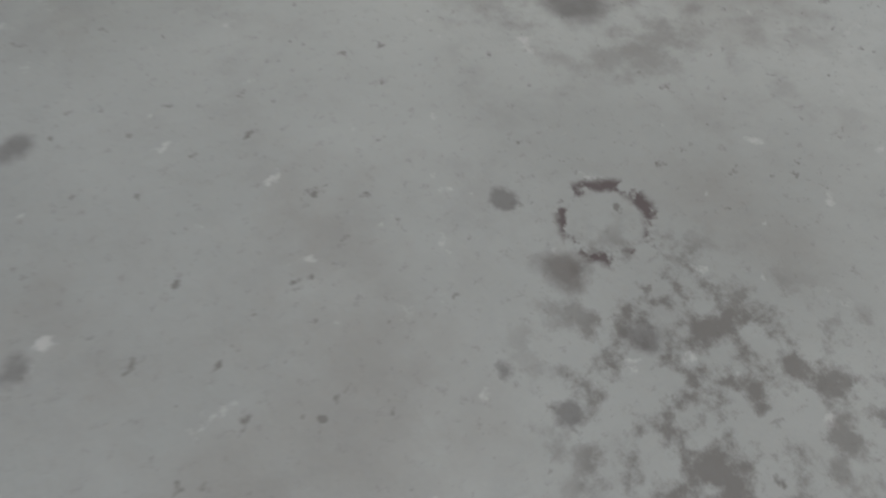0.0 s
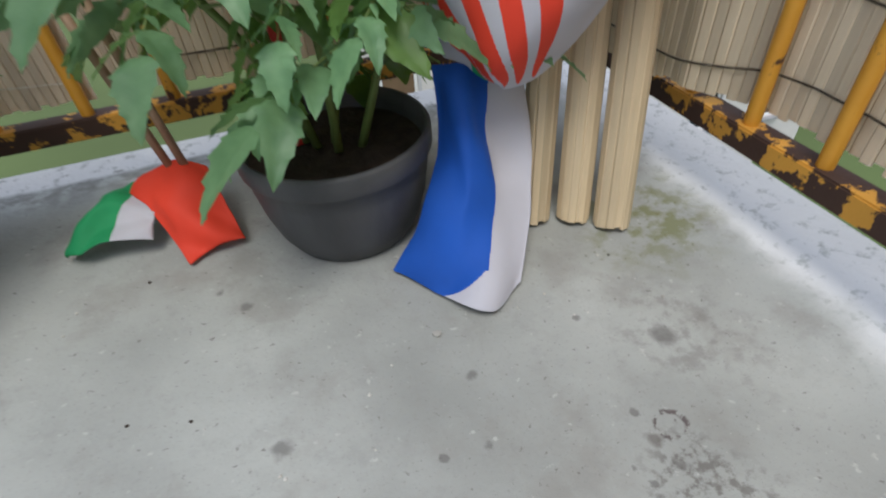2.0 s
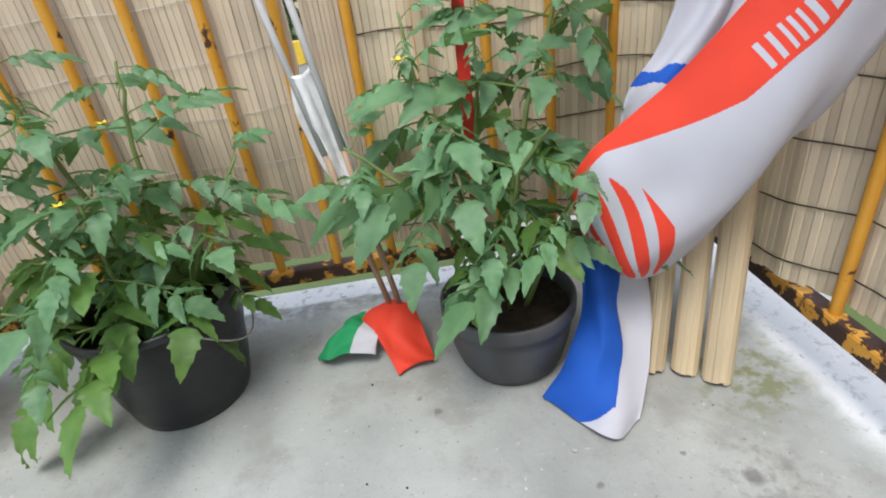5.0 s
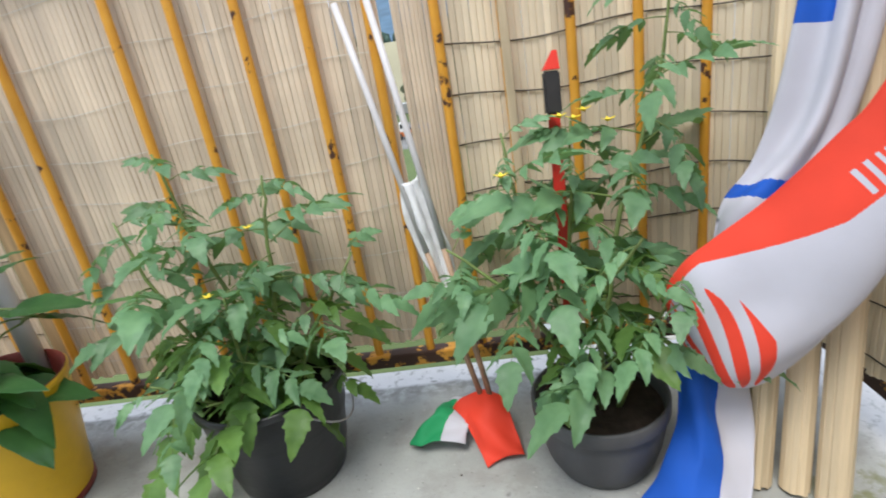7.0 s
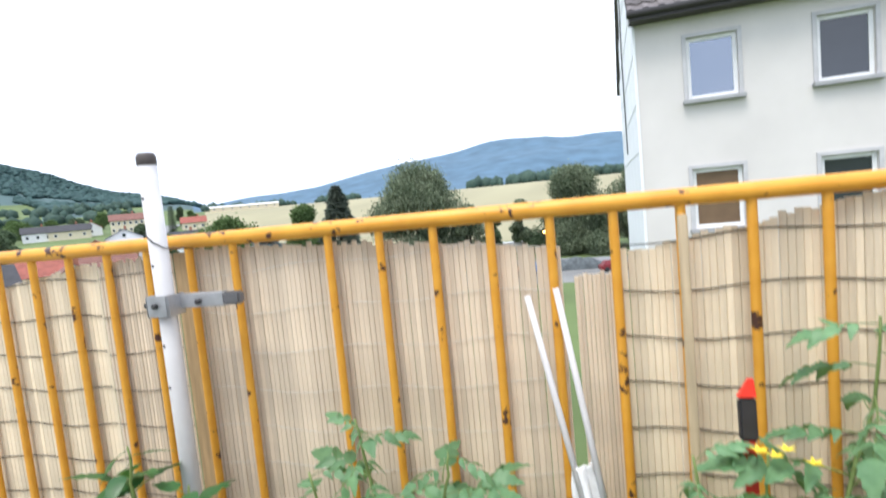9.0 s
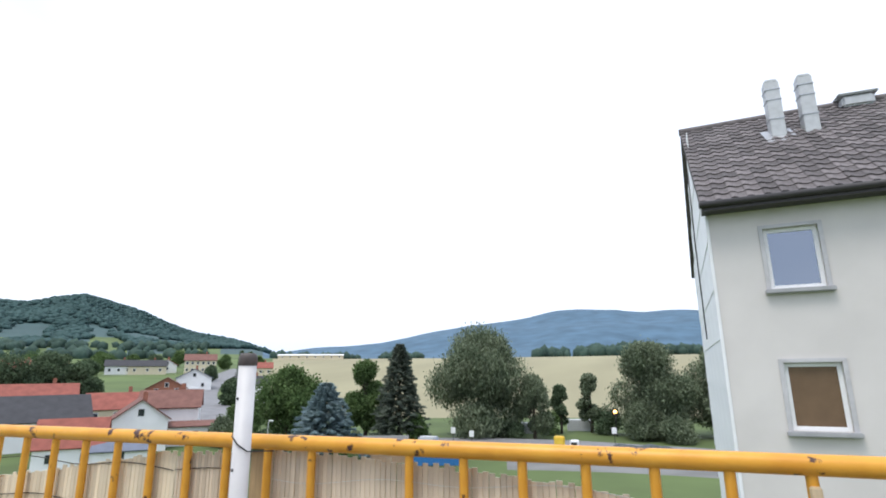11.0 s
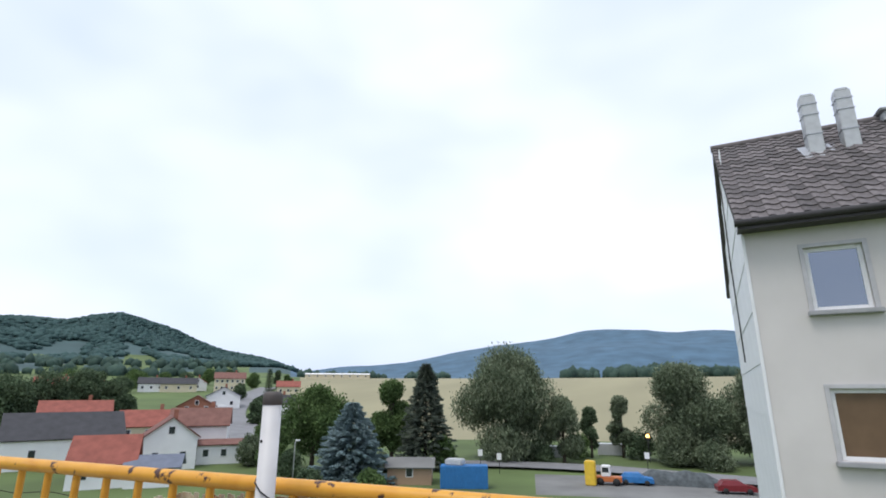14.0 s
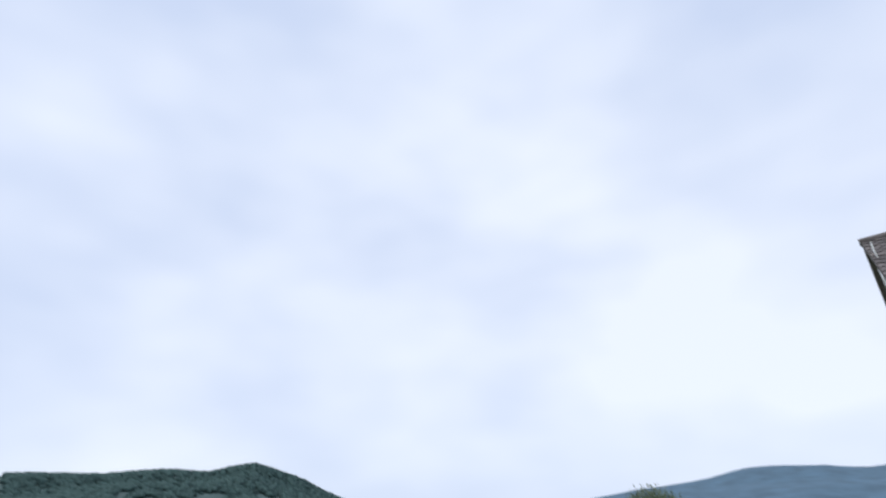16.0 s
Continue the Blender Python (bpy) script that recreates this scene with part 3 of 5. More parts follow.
tl = plant("tomato_plant", "bushy green tomato plant in the black bucket", (PL[0], PL[1], 0.168),
           [[(-0.01, 0.01, 0), (-0.02, 0.01, 0.17), (-0.07, 0.03, 0.34), (-0.09, 0.03, 0.46)],
            [(0.02, 0.0, 0), (0.05, 0.0, 0.17), (0.07, 0.02, 0.32), (0.08, 0.03, 0.40)],
            [(0.0, -0.03, 0), (0.0, -0.07, 0.13), (0.02, -0.09, 0.25)],
            [(-0.04, -0.01, 0), (-0.11, -0.01, 0.14), (-0.16, 0.0, 0.26), (-0.19, 0.02, 0.36)],
            [(0.04, 0.0, 0), (0.12, 0.0, 0.14), (0.20, 0.02, 0.25)],
            [(-0.03, -0.05, 0), (-0.09, -0.10, 0.08), (-0.13, -0.12, 0.12)]],
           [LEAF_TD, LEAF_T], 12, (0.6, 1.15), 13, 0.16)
for p in ((0.0, -0.1, 0.25), (0.06, -0.03, 0.33)):
    star(tl, p, 0.011, M_FLOWER, rf)
plant("pepper_plant", "young plant with broad glossy leaves in the yellow pot", (PY[0], PY[1], 0.218),
      [[(0, 0, 0), (0.01, 0.0, 0.16), (0.0, 0.01, 0.30), (-0.01, 0.02, 0.37)],
       [(0.03, 0.0, 0), (0.09, -0.01, 0.12), (0.12, 0.0, 0.22), (0.13, 0.01, 0.3)],
       [(-0.03, 0, 0), (-0.08, -0.01, 0.14), (-0.11, 0.0, 0.26)],
       [(0.0, -0.04, 0), (0.02, -0.09, 0.08), (0.05, -0.12, 0.13)]],
      [LEAF_P], 13, (0.8, 1.4), 20, 0.1, (-25, 30))
plant("herb", "small leafy green herb in the terracotta pot", (PT[0], PT[1], 0.132),
      [[(0.02 * math.cos(a), 0.02 * math.sin(a), 0), (0.05 * math.cos(a), 0.05 * math.sin(a), 0.1), (0.07 * math.cos(a), 0.07 * math.sin(a), 0.19)] for a in (0.3, 1.5, 2.7, 3.9, 5.2)],
      [LEAF_P], 14, (0.3, 0.5), 22, 0.1)

stake = empty("plant_stake", "flat red plastic stake with a black and red tip", "stake", (-0.186, -0.170, 0.118), m=pose(-0.190, -0.226, 0.106, -9, 2.4, 6))
box("blade", (0.019, 0.004, 0.50), (0, 0, 0.25), M_REDPLASTIC, stake, bevel=0.001)
box("grip", (0.026, 0.012, 0.065), (0, 0, 0.525), M_DARK, stake, "black plastic grip", 0.003)
v, f = [(-0.013, -0.006, 0.559), (0.013, -0.006, 0.559), (0.013, 0.006, 0.559), (-0.013, 0.006, 0.559), (0.004, -0.003, 0.587), (0.011, -0.003, 0.587), (0.011, 0.003, 0.587), (0.004, 0.003, 0.587)], [(0, 1, 5, 4), (1, 2, 6, 5), (2, 3, 7, 6), (3, 0, 4, 7), (4, 5, 6, 7), (3, 2, 1, 0)]
child("tip", mesh_of("tip", v, f, mat("bright_red_plastic", (0.85, 0.05, 0.03), 0.35)), stake, "bright red tip")


# ---- rolled reed bundles standing in the corner ----
def bundle(base, top, r, n, seed, label):
    rnd = random.Random(seed)
    b, t = Vector(base), Vector(top)
    q = (t - b).to_track_quat('Z', 'Y').to_matrix().to_4x4()
    g = empty("reed_roll", label, "reed roll", m=Matrix.Translation(b) @ q)
    L = (t - b).length
    me = slat_mesh(0.0105, M_REED_FRESH)
    k = 0
    for ring, rr in ((n, r), (max(5, int(n * 0.55)), r * 0.55)):
        for i in range(ring):
            a = 2 * math.pi * i / ring + rnd.uniform(-0.06, 0.06)
            child("slat", me, g, m=pose(rr * math.cos(a), rr * math.sin(a), rnd.uniform(-0.002, 0.003), 0, 0, math.degrees(a) + 90 + rnd.uniform(-8, 8)) @ Matrix.Diagonal((1, 1, L + rnd.uniform(-0.006, 0.006), 1)))
    return g


bundle((0.064, -0.336, 0.003), (0.185, -0.12, 0.84), 0.0175, 12, 1, "thin roll of fresh reed slats leaning in the corner")
bundle((0.110, -0.354, 0.003), (0.236, -0.12, 0.90), 0.0185, 13, 2, "roll of fresh reed slats standing in the corner")
bundle((0.148, -0.383, 0.003), (0.270, -0.15, 0.94), 0.0200, 14, 3, "roll of fresh reed slats beside the side railing")


# ---- flags ----
def bez(pts, u):
    """A smooth curve through the points (Catmull-Rom), u from 0 to 1."""
    n = len(pts) - 1
    k = min(n - 1, int(u * n))
    f = u * n - k
    p = [Vector(pts[max(0, min(n, k + j))]) for j in (-1, 0, 1, 2)]
    return 0.5 * (2 * p[1] + (p[2] - p[0]) * f + (2 * p[0] - 5 * p[1] + 4 * p[2] - p[3]) * f * f + (3 * p[1] - p[0] - 3 * p[2] + p[3]) * f ** 3)


def cloth(name, rows, nu, nv, mats, which, fold=0.006, waves=3.0, seed=0, thick=0.0016, floor=0.004):
    """Cloth between cross lines: rows is a list of lines of points, smoothed both ways, with soft folds along its length."""
    vs, fs, idx = [], [], []
    for i in range(nu + 1):
        u = i / nu
        line = [bez([r[j] for r in rows], u) for j in range(len(rows[0]))]
        pts = [bez(line, j / nv) for j in range(nv + 1)]
        for j, p in enumerate(pts):
            a, b = pts[max(0, j - 1)], pts[min(nv, j + 1)]
            t = (b - a).normalized()
            c = bez([r[len(rows[0]) // 2] for r in rows], min(1, u + 0.01)) - bez([r[len(rows[0]) // 2] for r in rows], max(0, u - 0.01))
            nrm = t.cross(c).normalized()
            v = j / nv
            w = math.sin(waves * 2 * math.pi * v + 2.2 * math.sin(u * 5 + seed)) * fold * math.sin(math.pi * min(1, max(0, v))) ** 0.5
            w += fold * 0.6 * noise.noise((u * 6 + seed, v * 5, seed * 3.1))
            q = p + nrm * w
            q.z = max(floor, q.z)
            vs.append(q)
    for i in range(nu):
        for j in range(nv):
            a = i * (nv + 1) + j
            fs.append((a, a + 1, a + nv + 2, a + nv + 1))
            idx.append(which((i + 0.5) / nu, (j + 0.5) / nv))
    me = mesh_of(name, vs, fs, mats, idx, smooth=True)
    o = new(name, me)
    s = o.modifiers.new("thickness", 'SOLIDIFY')
    s.thickness = thick
    return o


def blue_rule(u, v):
    if v > 0.66 - 0.05 * u:
        return 1
    if u > 0.86 and v > 0.34 + (1 - u) * 1.8:
        return 1
    return 0


o = cloth("flag", [[(-0.040, -0.225, 0.20), (-0.015, -0.245, 0.205), (0.02, -0.25, 0.21), (0.05, -0.245, 0.21)],
                   [(-0.050, -0.262, 0.13), (-0.030, -0.290, 0.145), (0.005, -0.280, 0.135), (0.055, -0.275, 0.13)],
                   [(-0.088, -0.300, 0.06), (-0.050, -0.338, 0.085), (-0.01, -0.328, 0.068), (0.035, -0.330, 0.06)],
                   [(-0.132, -0.314, 0.004), (-0.094, -0.378, 0.008), (-0.054, -0.420, 0.008), (-0.006, -0.392, 0.008)]],
          200, 180, [M_BLUECLOTH, M_WHITECLOTH], blue_rule, 0.006, 1.6, 1)
o.matrix_basis = Matrix.Translation((0.002, -0.046, 0))
tagged(o, "blue and white cloth flag trailing onto the concrete floor", "flag")
o = cloth("flag", [[(0.165, -0.165, 0.90), (0.20, -0.185, 0.90), (0.24, -0.195, 0.90), (0.275, -0.185, 0.90)],
                   [(0.125, -0.175, 0.62), (0.155, -0.215, 0.62), (0.185, -0.225, 0.62), (0.215, -0.205, 0.62)],
                   [(0.085, -0.18, 0.495), (0.115, -0.225, 0.50), (0.145, -0.235, 0.50), (0.175, -0.215, 0.495)],
                   [(0.045, -0.18, 0.435), (0.065, -0.235, 0.435), (0.09, -0.245, 0.43), (0.12, -0.22, 0.425)],
                   [(0.030, -0.19, 0.36), (0.046, -0.235, 0.36), (0.066, -0.24, 0.36), (0.09, -0.22, 0.36)],
                   [(0.01, -0.195, 0.25), (0.03, -0.23, 0.25), (0.05, -0.23, 0.25), (0.075, -0.215, 0.25)]],
          200, 120, [M_WHITECLOTH, M_BLUECLOTH], lambda u, v: 1 if (0.50 < u + 0.10 * v < 0.575 and v < 0.7) or (0.575 < u < 0.66 and 0.55 < v < 0.95) or (u < 0.16 and v < 0.3) else 0, 0.010, 2.6, 4)
o.matrix_basis = Matrix.Translation((0.002, -0.046, 0))
tagged(o, "white and blue cloth flag hanging knotted against the reed rolls", "flag")


def red_rule(u, v):
    edge = 0.36 + 0.05 * math.sin(u * 9.0)
    if u > 0.955:
        return 2 if v > 0.45 else 1
    if u > 0.70:
        k = (u - 0.70) / 0.25 - 0.45 * (v - 0.5)
        for c, lo, hi in ((0.06, 0.34, 0.97), (0.30, 0.22, 0.95), (0.55, 0.12, 0.92), (0.80, 0.10, 0.86), (1.02, 0.10, 0.70)):
            if lo < v < hi and abs(k - c - 0.05 * math.sin(9 * v + c * 5)) < 0.085 * math.sin(math.pi * (v - lo) / (hi - lo)) ** 0.6:
                return 0
        return 0 if v < 0.10 else 1
    if u > 0.45:
        edge *= max(0.0, (0.80 - u) / 0.35)
    if v < edge:
        if edge - 0.16 < v < edge - 0.03 and 0.1 < u < 0.40:
            q, k = (u * 46) % 1, int(u * 46)
            w = (v - edge + 0.16) / 0.13
            if q < 0.45:
                return 1
        return 0
    return 1


o = cloth("flag", [[(0.27, -0.40, 0.965), (0.29, -0.44, 0.972), (0.305, -0.47, 0.968), (0.318, -0.48, 0.94)],
                   [(0.20, -0.395, 0.83), (0.235, -0.45, 0.79), (0.265, -0.46, 0.73), (0.28, -0.43, 0.69)],
                   [(0.128, -0.355, 0.615), (0.155, -0.405, 0.575), (0.185, -0.415, 0.51), (0.192, -0.38, 0.455)],
                   [(0.094, -0.335, 0.553), (0.122, -0.388, 0.505), (0.15, -0.40, 0.45), (0.158, -0.36, 0.40)],
                   [(0.036, -0.305, 0.475), (0.075, -0.365, 0.435), (0.115, -0.38, 0.375), (0.125, -0.345, 0.325)],
                   [(-0.008, -0.280, 0.425), (0.030, -0.340, 0.385), (0.075, -0.36, 0.32), (0.092, -0.325, 0.258)],
                   [(-0.046, -0.260, 0.380), (-0.020, -0.315, 0.340), (0.025, -0.345, 0.275), (0.050, -0.305, 0.205)],
                   [(-0.060, -0.245, 0.320), (-0.040, -0.295, 0.270), (-0.005, -0.315, 0.225), (0.020, -0.280, 0.185)],
                   [(-0.030, -0.240, 0.215), (-0.015, -0.258, 0.205), (0.010, -0.268, 0.195), (0.035, -0.255, 0.190)]],
          440, 280, [M_REDCLOTH, M_WHITECLOTH, M_GREENCLOTH], red_rule, 0.005, 1.4, 7)
o.matrix_basis = Matrix.Translation((0.002, -0.046, 0))
tagged(o, "red and white cloth flag draped over the side railing", "flag")

# small flag on the floor, on two wooden sticks
fl = empty("small_flag", "small green, white and red cloth flag lying on the floor", "flag", (-0.392, -0.170, 0))
o = cloth("green_field", [[(-0.515, -0.150, 0.008), (-0.495, -0.175, 0.03), (-0.46, -0.175, 0.034), (-0.405, -0.18, 0.024)],
                          [(-0.505, -0.13, 0.02), (-0.48, -0.14, 0.045), (-0.45, -0.145, 0.05), (-0.40, -0.16, 0.04)],
                          [(-0.47, -0.10, 0.03), (-0.455, -0.115, 0.055), (-0.43, -0.12, 0.06), (-0.395, -0.14, 0.05)],
                          [(-0.45, -0.06, 0.02), (-0.44, -0.075, 0.05), (-0.42, -0.08, 0.06), (-0.39, -0.10, 0.05)]],
          30, 36, [M_GREENCLOTH, M_WHITECLOTH], lambda u, v: 1 if v > 0.72 or u > 0.93 else 0, 0.006, 1.2, 2)
o.matrix_basis = Matrix.Translation((0.4, 0.14, 0)); o.parent = fl
o = cloth("red_field", [[(-0.425, -0.11, 0.055), (-0.40, -0.105, 0.075), (-0.36, -0.10, 0.085), (-0.325, -0.115, 0.07)],
                        [(-0.405, -0.14, 0.050), (-0.385, -0.14, 0.065), (-0.35, -0.145, 0.07), (-0.315, -0.15, 0.055)],
                        [(-0.385, -0.18, 0.025), (-0.37, -0.18, 0.045), (-0.34, -0.185, 0.045), (-0.305, -0.185, 0.03)],
                        [(-0.367, -0.222, 0.004), (-0.35, -0.215, 0.01), (-0.325, -0.21, 0.016), (-0.30, -0.205, 0.01)]],
          30, 30, [M_REDCLOTH], lambda u, v: 0, 0.004, 1.0, 5)
o.matrix_basis = Matrix.Translation((0.4, 0.14, 0)); o.parent = fl
for a, b, lbl in (((-0.354, -0.140, 0.05), (-0.511, -0.022, 0.812), "thin flag stick, white above and bare brown wood below"), ((-0.337, -0.146, 0.05), (-0.457, -0.022, 0.824), "thin flag stick leaning on the railing, bare brown wood below")):
    a, b = Vector(a), Vector(b)
    g = empty("flag_stick", lbl, "stick", a)
    tube("lower_stick", [Vector((0, 0, 0)), (b - a) * 0.2, (b - a) * 0.42], 0.0055, M_WOOD, g, "bare brown wood", 8)
    tube("upper_stick", [(b - a) * 0.42, (b - a) * 0.7, (b - a)], 0.0062, M_WHITE, g, "white-painted wood", 8)
o = cloth("plastic_film", [[(-0.452, -0.058, 0.50), (-0.43, -0.066, 0.50), (-0.415, -0.06, 0.51)],
                           [(-0.450, -0.060, 0.42), (-0.42, -0.080, 0.42), (-0.395, -0.06, 0.42)],
                           [(-0.430, -0.070, 0.34), (-0.40, -0.085, 0.34), (-0.375, -0.07, 0.35)],
                           [(-0.400, -0.085, 0.27), (-0.385, -0.095, 0.27), (-0.375, -0.088, 0.27)]], 24, 14, [M_PLASTIC_WRAP], lambda u, v: 0, 0.010, 2.3, 3)
tagged(o, "crumpled white plastic film wound round the flag sticks", "film")

# crumbs on the floor
rb = random.Random(77)
for i in range(64):
    x, y = rb.uniform(-0.55, 0.15), rb.uniform(-0.72, -0.2)
    r = rb.uniform(0.0010, 0.0026)
    if i == 0:
        x, y, r = -0.114, -0.467, 0.0055
    if math.hypot(x - PR[0], y - PR[1]) < 0.12 or (x > -0.2 and y < -0.53):
        continue
    bm = bmesh.new()
    bmesh.ops.create_icosphere(bm, subdivisions=1, radius=r)
    for q in bm.verts:
        q.co *= rb.uniform(0.7, 1.2)
        q.co.z *= 0.45
    o = child("pebble", bm_mesh("pebble", bm, M_STONE if rb.random() < 0.6 or i == 0 else M_SOIL), None, m=Matrix.Translation((x, y, r * 0.42)))
    tagged(o, "small crumb of stone on the concrete floor", "pebble", "crumbs on the floor")



# ======== the view beyond the railing ========
EYE = (-0.27, -1.12, 1.18)


def P(az, d, z=0.0):
    """A place by its bearing (degrees to the left of straight ahead) and distance."""
    a = radians(az + 0.15)
    return Vector((EYE[0] - d * math.sin(a), EYE[1] + d * math.cos(a), z))


def sm(a, b, x):
    t = min(1.0, max(0.0, (x - a) / (b - a)))
    return t * t * (3 - 2 * t)


RIDGE = ((-180, 3), (-60, 4), (-20, 5.2), (-4.9, 5.72), (-0.9, 5.73), (2, 6.16), (5.5, 6.16), (8.3, 6.06), (11.2, 5.6), (14.2, 5.4), (17.1, 5.14), (20.1, 4.56), (23.65, 3.98), (27.2, 3.44), (30.6, 3.0), (34.5, 2.74), (37.3, 2.43), (38.9, 2.35), (40.8, 2.8), (42.6, 3.09), (45.2, 3.76), (47.8, 4.81), (50.2, 5.67), (52.6, 6.18), (54.9, 6.91), (56.9, 6.69), (58.8, 6.24), (60.6, 6.17), (75, 5), (110, 3), (180, 3))


def ridge_el(az):
    for (a, e), (b, f) in zip(RIDGE, RIDGE[1:]):
        if a <= az <= b:
            return e + (f - e) * (az - a) / (b - a)
    return 3.5


GZ = -10.0


def ground_z(az, d):
    """Height of the land: a valley floor, a field that climbs to a crest, wooded hills behind."""
    left = sm(35.5, 40.5, az)
    crest = 12.4
    zr = GZ + (crest - GZ) * (0.75 * sm(112, 420, d) + 0.25 * max(0, min(1, (d - 112) / 308)))
    zl = float(np.interp(d, (0, 64, 93, 112, 157, 240, 336, 480, 560), (-10, -9.8, -9.1, -6.5, -4.05, 1.8, 6.7, 18, 27)))
    z = zr * (1 - left) + zl * left
    far_d = 1350.0
    peak = 1.18 + far_d * math.tan(radians(ridge_el(az) - 0.3))
    t = sm(560, far_d, d)
    z = z * (1 - t) + peak * t
    z += noise.noise((d * math.sin(radians(az)) * 0.006, d * math.cos(radians(az)) * 0.006, 0)) * 14 * sm(450, 900, d)
    return z


M_GRASS = mat("meadow_grass", (0.12, 0.17, 0.055), 0.95, var=0.4, scale=0.05, bump=0.0)
M_FIELD = mat("stubble_field", (0.30, 0.275, 0.165), 0.95, var=0.18, scale=0.03, bump=0.0, stretch=(1, 0.25, 1))
# hill woods: distance haze is mixed into these two bluish base colours
M_FOREST_HAZED = mat("haze_tinted_woodland", (0.080, 0.150, 0.215), 0.95, var=0.34, scale=0.03, bump=0.0)
M_HILLSIDE_HAZED = mat("haze_tinted_hill_woodland", (0.062, 0.110, 0.108), 0.95, var=0.35, scale=0.014, bump=0.0)
M_YARD = mat("yard_gravel", (0.20, 0.20, 0.19), 0.95, var=0.3, scale=0.2, bump=0.0)
M_ASPHALT = mat("asphalt", (0.22, 0.22, 0.225), 0.9, var=0.2, scale=0.5, bump=0.0)

azs = [-180 + 6 * i for i in range(24)] + [-36 + 1.0 * i for i in range(114)] + [78 + 6 * i for i in range(18)]
ds = [0.0, 6, 12, 20, 30, 40, 50, 58, 66, 74, 82, 90, 98, 106, 114, 122, 132, 145, 160, 180, 205, 235, 270, 310, 350, 385, 405, 420, 440, 480, 540, 600, 680, 760, 850, 940, 1030, 1120, 1200, 1270, 1330, 1380, 1500, 2000, 4200]
gv, gf, gi = [], [], []
for a in azs:
    for d in ds:
        gv.append(P(a, d, ground_z(a, d)))
na, nd = len(azs), len(ds)
for i in range(na):
    for j in range(nd - 1):
        k = (i + 1) % na
        gf.append((i * nd + j, k * nd + j, k * nd + j + 1, i * nd + j + 1))
        a, d = azs[i] + 0.5, (ds[j] + ds[j + 1]) / 2
        wob = noise.noise((a * 0.35, d * 0.01, 2.0))
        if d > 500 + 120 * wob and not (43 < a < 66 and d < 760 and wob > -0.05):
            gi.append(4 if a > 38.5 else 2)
        elif a < 38.5 and 128 < d < 425 and a > -30:
            gi.append(1)
        elif d < 82 and a < 14 and a > -30 and d > 66:
            gi.append(3)
        else:
            gi.append(0)
o = new("ground", mesh_of("ground", gv, gf, [M_GRASS, M_FIELD, M_FOREST_HAZED, M_YARD, M_HILLSIDE_HAZED], gi, smooth=True))
tagged(o, "valley with meadows, a pale stubble field and wooded hills with haze in their colour", "ground", kind="structure")


def strip(name, pts, w, material, label, lift=0.06):
    """A road laid on the land through (bearing, distance) points."""
    P2 = [P(a, d) for a, d in pts]
    vs, fs = [], []
    line = []
    for i in range(len(P2) * 6):
        line.append(bez(P2, i / (len(P2) * 6 - 1)))
    for i, p in enumerate(line):
        t = (line[min(len(line) - 1, i + 1)] - line[max(0, i - 1)]).normalized()
        s = Vector((-t.y, t.x, 0))
        for k in (-1, 1):
            q = p + s * k * w / 2
            r = q - Vector((EYE[0], EYE[1], 0))
            vs.append((q.x, q.y, ground_z(math.degrees(math.atan2(-r.x, r.y)), math.hypot(r.x, r.y)) + lift + 0.35))
    for i in range(len(line) - 1):
        fs.append((2 * i, 2 * i + 1, 2 * i + 3, 2 * i + 2))
    o = new(name, mesh_of(name, vs, fs, material))
    return tagged(o, label, "road", kind="structure")


strip("road", [(41.5, 92), (43.0, 116), (44.5, 148), (43.5, 195), (41.9, 238), (41.0, 275)], 8.0, M_ASPHALT, "grey village road climbing between the houses")
strip("road", [(34, 84), (22, 90), (10, 88), (0, 84), (-12, 82)], 7.0, M_ASPHALT, "grey road running along the valley floor")

# ---- trees ----
def leaf_cards(centres, radii, count, size, seed, squash=0.8, hang=0.0, shell=0.55):
    """Small leaf clumps scattered in and on lobes, uneven and with gaps."""
    rs = np.random.RandomState(seed)
    C, Rr = np.array(centres, float), np.array(radii, float)
    w = Rr ** 2
    pick = rs.choice(len(C), count, p=w / w.sum())
    d = rs.normal(size=(count, 3))
    d /= np.linalg.norm(d, axis=1)[:, None]
    rad = Rr[pick] * (shell + (1 - shell) * rs.rand(count)) * (1 + 0.10 * rs.normal(size=count))
    p = C[pick] + d * rad[:, None] * np.array([1, 1, squash])
    s = size * (0.6 + 0.8 * rs.rand(count))
    a = rs.normal(size=(count, 3)); a[:, 2] *= 0.6
    a /= np.linalg.norm(a, axis=1)[:, None]
    b = np.cross(a, rs.normal(size=(count, 3)))
    b /= np.linalg.norm(b, axis=1)[:, None]
    if hang:
        b = b * (1 - hang) + np.array([0, 0, -1.0]) * hang
        b /= np.linalg.norm(b, axis=1)[:, None]
    la = s * (0.5 if hang else 0.8)
    lb = s * (1.3 if hang else 1.0)
    v = np.empty((count, 4, 3))
    v[:, 0] = p - b * lb[:, None] * 0.5
    v[:, 1] = p + a * la[:, None] * 0.5 + np.array([0, 0, 0.1])[None] * s[:, None]
    v[:, 2] = p + b * lb[:, None] * 0.5
    v[:, 3] = p - a * la[:, None] * 0.5
    f = np.arange(count * 4).reshape(count, 4)
    return v.reshape(-1, 3), f


